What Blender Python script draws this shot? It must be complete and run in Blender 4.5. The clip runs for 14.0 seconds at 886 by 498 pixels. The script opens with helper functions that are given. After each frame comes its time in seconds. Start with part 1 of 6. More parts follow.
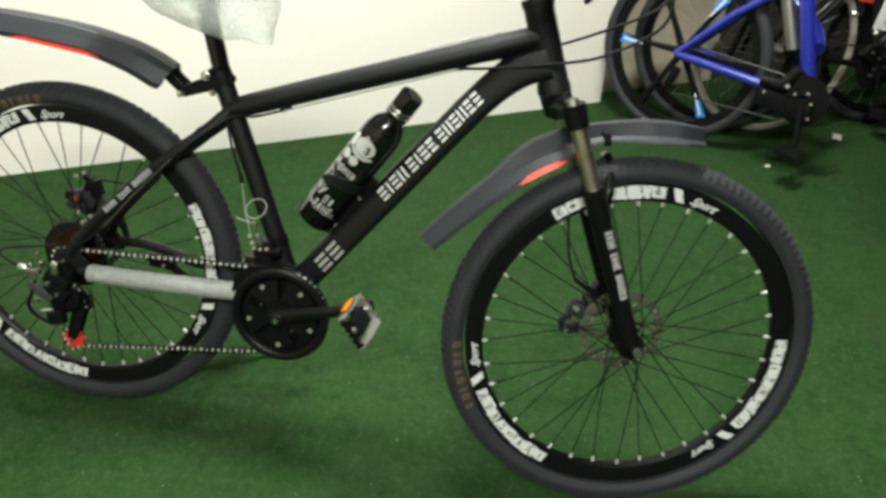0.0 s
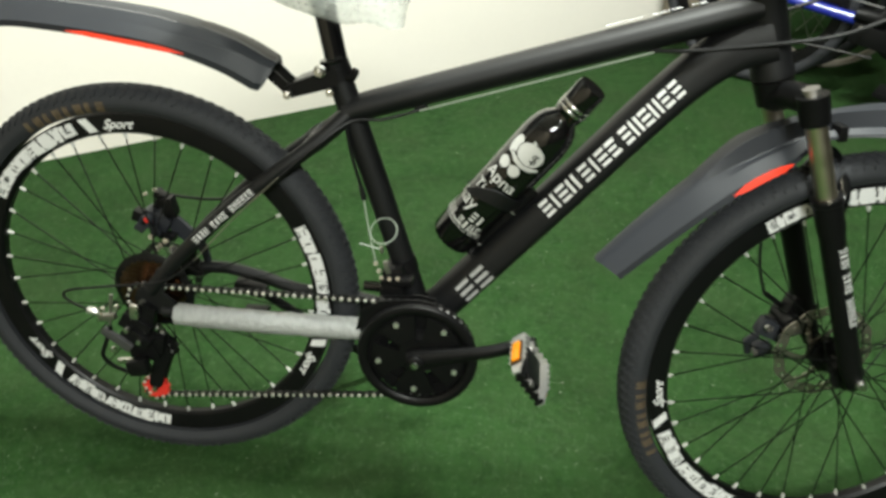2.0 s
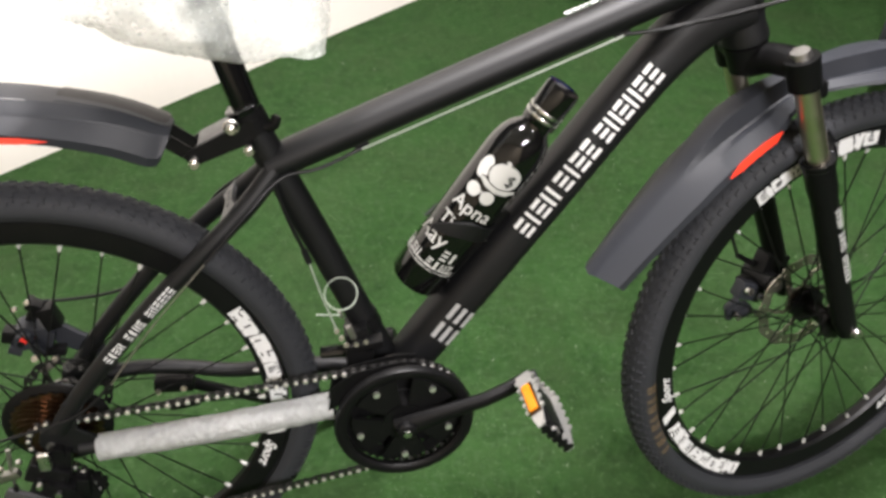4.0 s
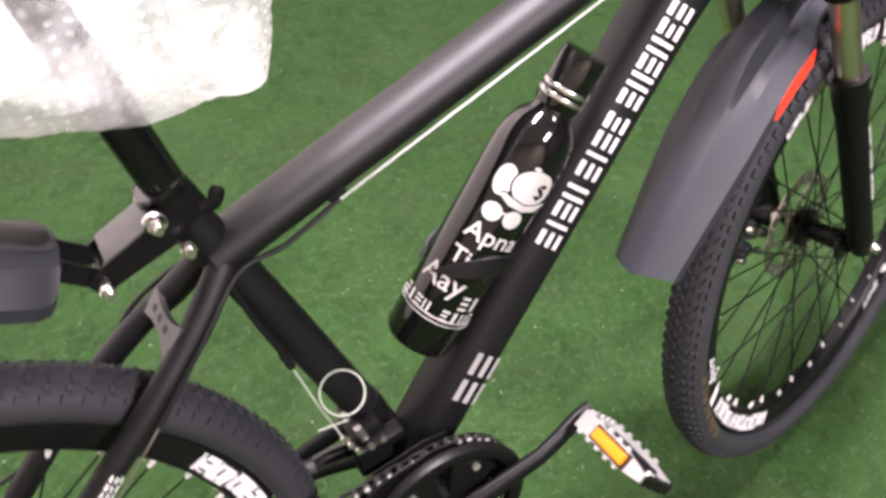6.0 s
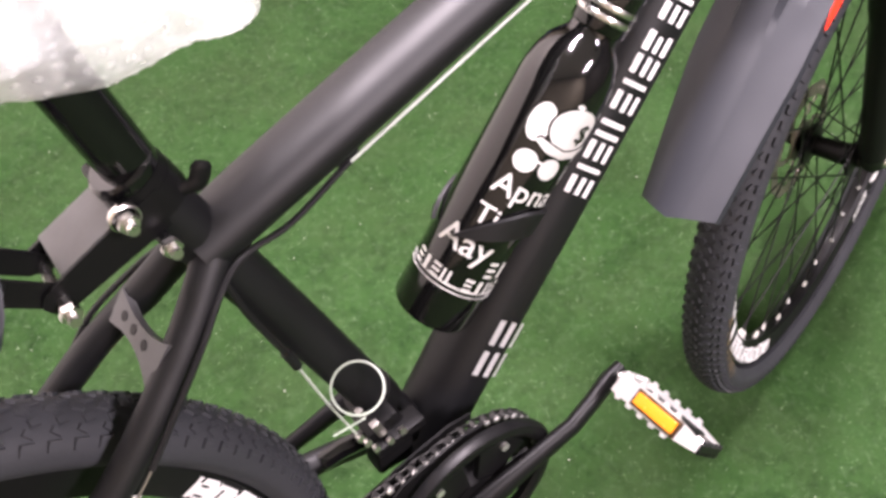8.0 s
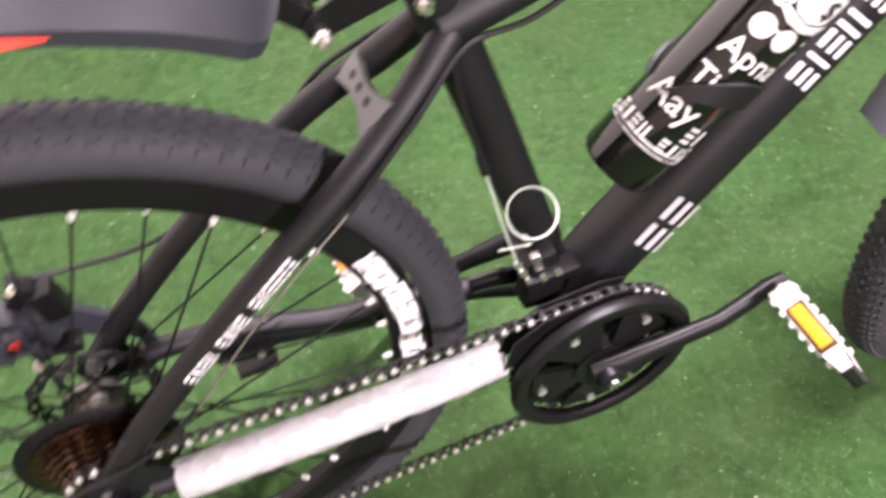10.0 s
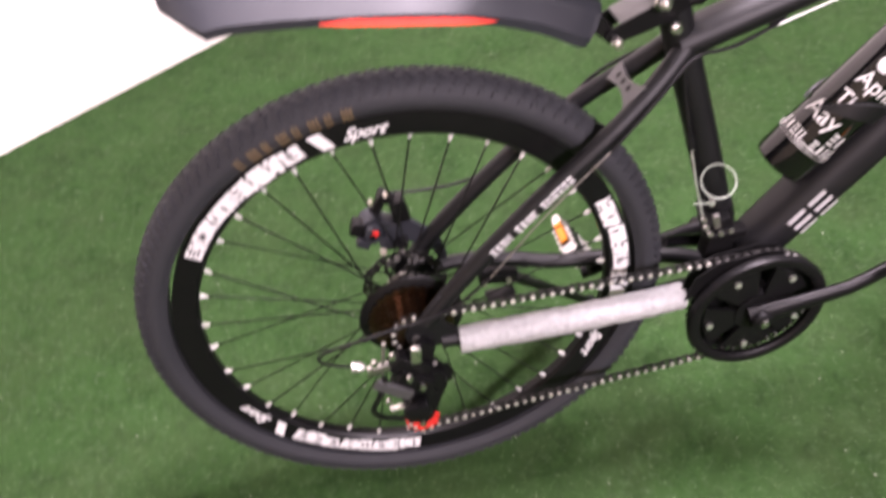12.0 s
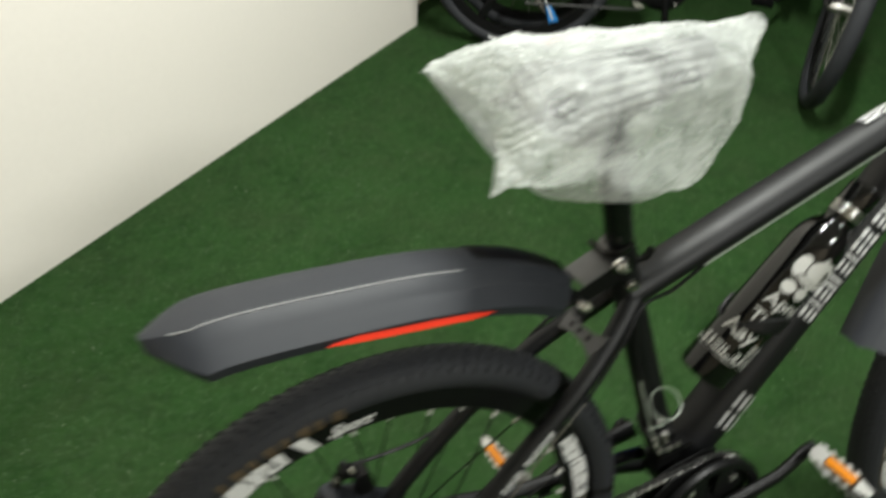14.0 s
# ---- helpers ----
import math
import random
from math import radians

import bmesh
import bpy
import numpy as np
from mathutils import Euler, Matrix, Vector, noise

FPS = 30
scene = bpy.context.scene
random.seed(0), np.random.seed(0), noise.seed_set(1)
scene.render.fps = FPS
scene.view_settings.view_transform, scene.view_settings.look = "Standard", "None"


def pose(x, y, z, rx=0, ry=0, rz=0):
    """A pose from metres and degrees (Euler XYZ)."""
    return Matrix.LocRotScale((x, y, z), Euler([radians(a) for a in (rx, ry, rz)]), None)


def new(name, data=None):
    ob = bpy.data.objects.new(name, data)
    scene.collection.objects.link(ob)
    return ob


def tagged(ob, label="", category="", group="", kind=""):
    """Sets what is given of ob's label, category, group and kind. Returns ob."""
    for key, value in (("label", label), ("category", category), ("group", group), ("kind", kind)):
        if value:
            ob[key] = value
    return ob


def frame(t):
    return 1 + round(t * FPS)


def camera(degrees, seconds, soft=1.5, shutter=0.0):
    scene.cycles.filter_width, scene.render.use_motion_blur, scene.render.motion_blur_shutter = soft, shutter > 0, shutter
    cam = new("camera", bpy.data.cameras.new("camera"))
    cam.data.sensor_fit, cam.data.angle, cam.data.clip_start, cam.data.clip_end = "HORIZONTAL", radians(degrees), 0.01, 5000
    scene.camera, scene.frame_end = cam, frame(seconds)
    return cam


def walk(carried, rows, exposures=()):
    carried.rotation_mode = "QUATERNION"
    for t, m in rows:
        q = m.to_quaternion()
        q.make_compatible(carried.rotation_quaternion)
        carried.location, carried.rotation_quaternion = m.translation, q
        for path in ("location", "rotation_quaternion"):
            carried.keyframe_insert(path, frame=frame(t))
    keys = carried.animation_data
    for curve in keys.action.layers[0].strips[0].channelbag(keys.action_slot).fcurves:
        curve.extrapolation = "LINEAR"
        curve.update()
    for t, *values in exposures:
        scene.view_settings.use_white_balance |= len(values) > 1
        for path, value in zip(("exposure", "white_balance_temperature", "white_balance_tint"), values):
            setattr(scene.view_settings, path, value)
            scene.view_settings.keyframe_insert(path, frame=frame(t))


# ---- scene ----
cam = camera(58.56, 14.0, soft=3.2, shutter=0.6)
ROWS = [
    (0, 0.9274, -1.1911, 1.2247, 58.81, -3.19, 10.37),
    (0.5, 0.8335, -1.1202, 1.2293, 57.56, -3.79, 10.81),
    (1, 0.7134, -1.0640, 1.2343, 56.44, -3.90, 10.40),
    (1.5, 0.6347, -1.0157, 1.2088, 55.08, -2.50, 9.35),
    (2, 0.5826, -0.9314, 1.1962, 53.72, -1.72, 7.39),
    (2.5, 0.5257, -0.8654, 1.2110, 52.61, -1.62, 5.76),
    (3, 0.4664, -0.8192, 1.2068, 52.76, -2.54, -1.18),
    (3.2, 0.4205, -0.7901, 1.2176, 52.18, -1.54, -4.88),
    (5.3, 0.3519, -0.5300, 1.1345, 45.71, 1.40, -15.59),
    (5.5, 0.3197, -0.4885, 1.1217, 45.70, 0.66, -19.60),
    (6, 0.2648, -0.3749, 1.1208, 44.24, 1.25, -30.94),
    (6.5, 0.2243, -0.3266, 1.1129, 42.59, 0.69, -35.61),
    (7, 0.2156, -0.2962, 1.1037, 41.52, 0.38, -37.45),
    (7.2, 0.2218, -0.2827, 1.0954, 40.91, 0.35, -38.20),
    (9.3, 0.2753, -0.1970, 1.0191, 34.37, -1.01, -30.53),
    (9.5, 0.2447, -0.2231, 1.0249, 34.07, -0.50, -26.76),
    (10, 0.1733, -0.2760, 1.0226, 32.68, -1.82, -20.86),
    (10.5, 0.1275, -0.3687, 1.0318, 33.92, -3.47, -6.99),
    (11, 0.0791, -0.4463, 1.0685, 36.59, -2.64, -2.48),
    (11.5, -0.0097, -0.5436, 1.1290, 39.34, -1.00, -4.65),
    (12, -0.0443, -0.5875, 1.1878, 40.77, 1.63, -10.02),
    (12.5, -0.0255, -0.5599, 1.2587, 49.34, -0.84, -15.23),
    (13, -0.0157, -0.4986, 1.3015, 53.78, -3.99, -19.07),
    (13.5, -0.0375, -0.4688, 1.2948, 53.89, -6.02, -21.08),
    (14, -0.2107, -0.4091, 1.2855, 50.75, -3.70, -26.26),
]
EXPOSURES = [(0.0, 0.16, 6430, -1), (1.5, 0.08, 6430, 0), (2.0, 0.3, 6430, 0), (2.8, 0.3, 6430, 1), (5.3, 1.0, 6440, 32), (7.2, 1.1, 6440, 33), (9.5, 1.52, 6440, 36), (11.0, 1.72, 6450, 40), (11.5, 1.4, 6460, 42), (12.0, 1.12, 6460, 42), (12.6, 0.04, 6430, 8), (13.5, -0.45, 6420, 6), (14.0, -0.22, 6420, 4)]
walk(cam, [(r[0], pose(*r[1:])) for r in ROWS], EXPOSURES)

# ---- light ----
LEAN = -8.6       # the bicycle leans away on its stand
WALL_P, WALL_A = (1.080, 2.252), 35.2   # foot of the wall's corner, and the wall's direction
CEIL = 2.9

world = bpy.data.worlds.new("room_world")
scene.world = world
world.use_nodes = True
world.node_tree.nodes["Background"].inputs[0].default_value = (0.9, 0.95, 1.0, 1)
world.node_tree.nodes["Background"].inputs[1].default_value = 0.02


def area_lamp(name, m, sx, sy, watts, colour):
    data = bpy.data.lights.new(name, "AREA")
    data.shape, data.size, data.size_y, data.energy, data.color = "RECTANGLE", sx, sy, watts, colour
    ob = new(name, data)
    ob.matrix_world = m
    return ob


LAMPS = [(0.75, 0.55, 35.0, 150.0), (1.0, -2.5, 35.0, 165.0)]
for lx, ly, turn, watts in LAMPS:
    area_lamp("tube_lamp", pose(lx, ly, CEIL - 0.11, 0, 0, turn), 1.2, 0.12, watts, (1.0, 0.98, 0.94))


# ---- materials ----
def material(name, base, rough=0.5, metal=0.0, second=None, scale=40.0, mix=0.5, fine=300.0, bump=0.1, coat=0.0, rough_var=0.1, depth=0.001, spec=0.5):
    """Two-scale noise between two colours, with roughness and relief that vary."""
    m = bpy.data.materials.new(name)
    m.use_nodes = True
    nt = m.node_tree
    n, l = nt.nodes, nt.links
    p = n["Principled BSDF"]
    p.inputs["Metallic"].default_value = metal
    p.inputs["Coat Weight"].default_value = coat
    p.inputs["Specular IOR Level"].default_value = spec
    tc = n.new("ShaderNodeTexCoord")
    big = n.new("ShaderNodeTexNoise")
    big.inputs["Scale"].default_value, big.inputs["Detail"].default_value = scale, 6
    small = n.new("ShaderNodeTexNoise")
    small.inputs["Scale"].default_value, small.inputs["Detail"].default_value = fine, 3
    for t in (big, small):
        l.new(tc.outputs["Object"], t.inputs["Vector"])
    ramp = n.new("ShaderNodeMix")
    ramp.data_type = "RGBA"
    second = second or tuple(min(1, c * 0.8) for c in base)
    ramp.inputs[6].default_value, ramp.inputs[7].default_value = (*base, 1), (*second, 1)
    mul = n.new("ShaderNodeMath")
    mul.operation = "MULTIPLY"
    mul.inputs[1].default_value = mix * 2
    add = n.new("ShaderNodeMath")
    add.operation = "MULTIPLY"
    l.new(big.outputs["Fac"], mul.inputs[0])
    l.new(mul.outputs[0], add.inputs[0])
    l.new(small.outputs["Fac"], add.inputs[1])
    l.new(add.outputs[0], ramp.inputs[0])
    l.new(ramp.outputs[2], p.inputs["Base Color"])
    mr = n.new("ShaderNodeMapRange")
    mr.inputs[3].default_value, mr.inputs[4].default_value = max(0.02, rough - rough_var), min(1, rough + rough_var)
    l.new(big.outputs["Fac"], mr.inputs[0])
    l.new(mr.outputs[0], p.inputs["Roughness"])
    if bump:
        b = n.new("ShaderNodeBump")
        b.inputs["Strength"].default_value, b.inputs["Distance"].default_value = bump, depth
        l.new(small.outputs["Fac"], b.inputs["Height"])
        l.new(b.outputs["Normal"], p.inputs["Normal"])
    return m


MATTE = material("matte_black_paint", (0.0019, 0.0021, 0.0026), 0.54, 0.0, (0.003, 0.0033, 0.004), 25, 0.5, 900, 0.08, rough_var=0.06, spec=0.33)
BLACK = material("black_plastic", (0.0035, 0.0035, 0.0038), 0.4, 0.0, (0.006, 0.006, 0.006), 60, 0.5, 500, 0.1, spec=0.15)
GLOSS = material("gloss_black", (0.0025, 0.0025, 0.003), 0.13, 0.0, (0.004, 0.004, 0.004), 30, 0.5, 300, 0.02, coat=0.2, rough_var=0.04, spec=0.35)
BOTTLE = material("bottle_enamel", (0.0025, 0.0025, 0.0025), 0.09, 0.0, (0.004, 0.004, 0.004), 30, 0.5, 300, 0.01, coat=0.25, rough_var=0.03, spec=0.4)
RUBBER = material("tyre_rubber", (0.0195, 0.0207, 0.0238), 0.66, 0.0, (0.030, 0.0315, 0.0355), 18, 0.6, 400, 0.3, spec=0.25)
RIMBLK = material("anodised_rim", (0.003, 0.003, 0.0034), 0.4, 0.0, (0.005, 0.005, 0.005), 50, 0.5, 700, 0.04, spec=0.2)
GUARD = material("mudguard_plastic", (0.0182, 0.0201, 0.025), 0.52, 0.0, (0.014, 0.0155, 0.0192), 30, 0.5, 900, 0.12, rough_var=0.07, spec=0.3)
PLATE = material("grey_plate", (0.06, 0.06, 0.062), 0.4, 0.3, (0.05, 0.049, 0.048), 80, 0.5, 600, 0.1)
STEEL = material("bright_steel", (0.62, 0.61, 0.58), 0.28, 1.0, (0.45, 0.44, 0.42), 80, 0.5, 600, 0.1)
BRIGHT = material("polished_pins", (0.86, 0.85, 0.82), 0.36, 0.9, (0.7, 0.69, 0.66), 200, 0.5, 600, 0.05)
DULL = material("dull_steel", (0.36, 0.35, 0.33), 0.42, 1.0, (0.22, 0.21, 0.2), 120, 0.6, 600, 0.15)
CHAIN = material("oiled_chain", (0.035, 0.034, 0.033), 0.4, 0.7, (0.02, 0.02, 0.02), 90, 0.5, 500, 0.1)
ROTOR = material("disc_steel", (0.42, 0.4, 0.34), 0.45, 1.0, (0.25, 0.23, 0.19), 90, 0.6, 500, 0.1)
BRONZE = material("bronze_cogs", (0.14, 0.085, 0.052), 0.3, 1.0, (0.045, 0.027, 0.018), 150, 0.6, 600, 0.2)
WHITE = material("white_decal", (0.65, 0.65, 0.65), 0.5, 0.0, (0.52, 0.52, 0.52), 60, 0.5, 500, 0.03)
PRINTW = material("bottle_print", (0.47, 0.47, 0.45), 0.45, 0.0, (0.38, 0.38, 0.37), 60, 0.5, 500, 0.03)
GREY_DECAL = material("grey_decal", (0.33, 0.33, 0.33), 0.5, 0.0, (0.26, 0.26, 0.26), 60, 0.5, 500, 0.03)
GOLD_DECAL = material("gold_decal", (0.17, 0.115, 0.055), 0.5, 0.0, (0.05, 0.03, 0.02), 60, 0.5, 500, 0.03)
RED = material("red_reflector", (0.72, 0.035, 0.012), 0.35, 0.0, (0.6, 0.03, 0.01), 60, 0.5, 900, 0.1)
REDPART = material("red_plastic", (0.6, 0.03, 0.02), 0.4, 0.0, (0.45, 0.02, 0.02), 60, 0.5, 900, 0.1)
AMBER = material("amber_reflector", (0.5, 0.165, 0.004), 0.25, 0.0, (0.42, 0.13, 0.003), 90, 0.5, 700, 0.2)
PEDAL = material("pedal_silver", (0.6, 0.595, 0.58), 0.36, 0.85, (0.42, 0.42, 0.4), 90, 0.5, 500, 0.12)
STANCH = material("stanchion_chrome", (0.66, 0.6, 0.48), 0.32, 1.0, (0.56, 0.5, 0.4), 40, 0.5, 300, 0.02)
NIPPLE = material("white_nipple", (0.6, 0.6, 0.58), 0.35, 0.2, (0.35, 0.35, 0.34), 90, 0.5, 500, 0.05)
HOUSING = material("cable_housing", (0.006, 0.006, 0.0065), 0.42, 0.0, (0.009, 0.009, 0.009), 60, 0.5, 500, 0.05, spec=0.2)
CLEARTIE = material("clear_tie", (0.3, 0.34, 0.29), 0.3, 0.0, (0.22, 0.26, 0.21), 60, 0.5, 500, 0.05)
WALLP = material("cream_wall_paint", (0.79, 0.745, 0.685), 0.75, 0.0, (0.745, 0.70, 0.64), 1.3, 0.7, 60, 0.15, depth=0.002)
TANP = material("tan_wall_paint", (0.42, 0.36, 0.27), 0.8, 0.0, (0.34, 0.29, 0.215), 2.0, 0.7, 60, 0.15, depth=0.002)
# missing light put into the wall colour as a dark brown
SHADEP = material("shade_wall_paint", (0.035, 0.028, 0.022), 0.7, 0.0, (0.022, 0.018, 0.014), 2.0, 0.7, 60, 0.15, depth=0.002)
CEILP = material("white_ceiling_paint", (0.75, 0.74, 0.7), 0.85, 0.0, (0.7, 0.69, 0.65), 2.0, 0.6, 80, 0.1)
BLUE = material("blue_frame_paint", (0.013, 0.02, 0.24), 0.25, 0.0, (0.010, 0.016, 0.18), 30, 0.5, 600, 0.03, coat=0.6)
LBLUE = material("light_blue_paint", (0.03, 0.22, 0.6), 0.3, 0.0, (0.03, 0.18, 0.5), 30, 0.5, 600, 0.03)
DARKRED = material("dark_red_paint", (0.12, 0.008, 0.012), 0.3, 0.0, (0.09, 0.006, 0.01), 30, 0.5, 600, 0.03)
PALE = material("pale_rubber", (0.3, 0.27, 0.23), 0.6, 0.0, (0.22, 0.2, 0.17), 30, 0.5, 400, 0.1)
PAPER = material("white_paper", (0.42, 0.42, 0.36), 0.8, 0.0, (0.4, 0.4, 0.34), 50, 0.5, 300, 0.3)
SPECK = material("pale_speck", (0.2, 0.22, 0.17), 0.8, 0.0, (0.12, 0.14, 0.1), 300, 0.5, 900, 0.1)
PAPERW = material("label_paper", (0.72, 0.72, 0.7), 0.8, 0.0, (0.64, 0.64, 0.62), 20, 0.5, 300, 0.1)
FLAKE = material("pale_flake", (0.7, 0.68, 0.55), 0.7, 0.0, (0.55, 0.5, 0.35), 50, 0.5, 300, 0.3)


def turf_material(name, dark, light, rough, fibres=False):
    """Green pile with soft worn patches, finer tufts and glints painted in."""
    m = material(name, dark, rough, 0.0, light, 30.0, 0.5, 160.0, 0.0, spec=0.15)
    n, l = m.node_tree.nodes, m.node_tree.links
    p = n["Principled BSDF"]
    tc = n.new("ShaderNodeTexCoord")
    fac = None
    for scale, lo, hi, weight in ((2.6, 0.35, 0.65, 0.3), (11.0, 0.38, 0.62, 0.45), (34.0, 0.38, 0.62, 0.5), (95.0, 0.38, 0.62, 0.45)):
        t = n.new("ShaderNodeTexNoise")
        t.inputs["Scale"].default_value, t.inputs["Detail"].default_value = scale, 4
        l.new(tc.outputs["Object"], t.inputs["Vector"])
        mr = n.new("ShaderNodeMapRange")
        mr.inputs[1].default_value, mr.inputs[2].default_value = lo, hi
        mr.inputs[3].default_value, mr.inputs[4].default_value = 0.0, weight
        l.new(t.outputs["Fac"], mr.inputs[0])
        if fac is None:
            fac = mr.outputs[0]
        else:
            add = n.new("ShaderNodeMath")
            l.new(fac, add.inputs[0])
            l.new(mr.outputs[0], add.inputs[1])
            fac = add.outputs[0]
    mix = n.new("ShaderNodeMix")
    mix.data_type = "RGBA"
    mix.inputs[6].default_value, mix.inputs[7].default_value = (*dark, 1), (*light, 1)
    l.new(fac, mix.inputs[0])
    # trodden, browner patches
    worn = n.new("ShaderNodeMix")
    worn.data_type = "RGBA"
    worn.inputs[7].default_value = (0.022, 0.037, 0.0127, 1)
    t = n.new("ShaderNodeTexNoise")
    t.inputs["Scale"].default_value, t.inputs["Detail"].default_value, t.inputs["Roughness"].default_value = 4.5, 6, 0.7
    l.new(tc.outputs["Object"], t.inputs["Vector"])
    mr = n.new("ShaderNodeMapRange")
    mr.inputs[1].default_value, mr.inputs[2].default_value = 0.42, 0.66
    mr.inputs[3].default_value, mr.inputs[4].default_value = 0.0, 0.45
    l.new(t.outputs["Fac"], mr.inputs[0])
    l.new(mr.outputs[0], worn.inputs[0])
    l.new(mix.outputs[2], worn.inputs[6])
    # glints of the plastic pile, painted as paler clumps
    glint = n.new("ShaderNodeMix")
    glint.data_type = "RGBA"
    glint.inputs[7].default_value = (0.033, 0.064, 0.0245, 1)
    t = n.new("ShaderNodeTexNoise")
    t.inputs["Scale"].default_value, t.inputs["Detail"].default_value, t.inputs["Roughness"].default_value = 60.0, 5, 0.65
    l.new(tc.outputs["Object"], t.inputs["Vector"])
    mr = n.new("ShaderNodeMapRange")
    mr.inputs[1].default_value, mr.inputs[2].default_value = 0.52, 0.72
    mr.inputs[3].default_value, mr.inputs[4].default_value = 0.0, 0.75
    l.new(t.outputs["Fac"], mr.inputs[0])
    l.new(mr.outputs[0], glint.inputs[0])
    l.new(worn.outputs[2], glint.inputs[6])
    out = glint.outputs[2]
    if fibres:
        geo = n.new("ShaderNodeNewGeometry")
        hsv = n.new("ShaderNodeHueSaturation")
        mr = n.new("ShaderNodeMapRange")
        mr.inputs[3].default_value, mr.inputs[4].default_value = 0.7, 1.45
        l.new(geo.outputs["Random Per Island"], mr.inputs[0])
        l.new(mr.outputs[0], hsv.inputs["Value"])
        l.new(out, hsv.inputs["Color"])
        pale = n.new("ShaderNodeMix")
        pale.data_type = "RGBA"
        pale.inputs[7].default_value = (0.115, 0.16, 0.09, 1)
        few = n.new("ShaderNodeMapRange")
        few.inputs[1].default_value, few.inputs[2].default_value = 0.86, 0.99
        few.inputs[3].default_value, few.inputs[4].default_value = 0.0, 0.75
        l.new(geo.outputs["Random Per Island"], few.inputs[0])
        l.new(few.outputs[0], pale.inputs[0])
        l.new(hsv.outputs["Color"], pale.inputs[6])
        out = pale.outputs[2]
    l.new(out, p.inputs["Base Color"])
    return m


TURF = turf_material("turf_base", (0.0052, 0.0206, 0.0029), (0.0150, 0.0432, 0.0090), 0.9)
BLADE = turf_material("turf_blade", (0.0052, 0.0206, 0.0029), (0.0150, 0.0432, 0.0090), 0.7, True)


def film_material(name, clear_lo, clear_hi, scale, rough):
    """Clear, slightly cloudy plastic film with creases."""
    m = material(name, (0.8, 0.82, 0.81), rough, 0.0, (0.7, 0.73, 0.71), 14, 0.6, 200, 0.0)
    n, l = m.node_tree.nodes, m.node_tree.links
    p = n["Principled BSDF"]
    tc = n.new("ShaderNodeTexCoord")
    wr = n.new("ShaderNodeTexNoise")
    wr.inputs["Scale"].default_value, wr.inputs["Detail"].default_value, wr.inputs["Distortion"].default_value = scale, 4, 0.3
    l.new(tc.outputs["Object"], wr.inputs["Vector"])
    b = n.new("ShaderNodeBump")
    b.inputs["Strength"].default_value, b.inputs["Distance"].default_value = 0.7, 0.006
    l.new(wr.outputs["Fac"], b.inputs["Height"])
    l.new(b.outputs["Normal"], p.inputs["Normal"])
    tr = n.new("ShaderNodeBsdfTransparent")
    tl = n.new("ShaderNodeBsdfTranslucent")
    tl.inputs[0].default_value = (0.85, 0.88, 0.85, 1)
    m1, m2 = n.new("ShaderNodeMixShader"), n.new("ShaderNodeMixShader")
    m1.inputs[0].default_value = 0.5
    l.new(p.outputs[0], m1.inputs[1])
    l.new(tl.outputs[0], m1.inputs[2])
    f2 = n.new("ShaderNodeMapRange")
    f2.inputs[1].default_value, f2.inputs[2].default_value = 0.35, 0.68
    f2.inputs[3].default_value, f2.inputs[4].default_value = clear_hi, clear_lo
    l.new(wr.outputs["Fac"], f2.inputs[0])
    l.new(f2.outputs[0], m2.inputs[0])
    l.new(m1.outputs[0], m2.inputs[1])
    l.new(tr.outputs[0], m2.inputs[2])
    l.new(m2.outputs[0], n["Material Output"].inputs["Surface"])
    return m


WRAP = film_material("bubble_wrap_film", 0.38, 0.8, 24.0, 0.2)
BUBBLE = film_material("bubble_cells", 0.52, 0.84, 45.0, 0.1)
GLOW = bpy.data.materials.new("tube_glow")
GLOW.use_nodes = True
GLOW.node_tree.nodes["Principled BSDF"].inputs["Emission Color"].default_value = (1, 0.97, 0.9, 1)
GLOW.node_tree.nodes["Principled BSDF"].inputs["Emission Strength"].default_value = 6


# ---- mesh helpers ----
def to_mesh(bm, name, sharp=40):
    me = bpy.data.meshes.new(name)
    bm.normal_update()
    bm.to_mesh(me)
    bm.free()
    me.shade_smooth()
    me.set_sharp_from_angle(angle=radians(sharp))
    return me


def part(name, bm, mat, parent=None, label="", m=None, sharp=40):
    me = bm if isinstance(bm, bpy.types.Mesh) else to_mesh(bm, name, sharp)
    if mat and not me.materials:
        me.materials.append(mat)
    ob = new(name, me)
    if parent:
        ob.parent = parent
    if m is not None:
        ob.matrix_basis = m
    if label:
        tagged(ob, label)
    return ob


def frames(pts, closed=False):
    """Points with a tangent and two normals each, carried along the line."""
    P = [Vector(p) for p in pts]
    out, side = [], None
    for i, p in enumerate(P):
        a = P[i - 1] if (i or closed) else p
        b = P[(i + 1) % len(P)] if (i < len(P) - 1 or closed) else p
        t = (b - a).normalized()
        if side is None:
            side = t.cross(Vector((0, 0, 1)))
            if side.length < 1e-3:
                side = t.cross(Vector((0, 1, 0)))
        side = (side - t * side.dot(t)).normalized()
        out.append((p, t, side, t.cross(side)))
    return out


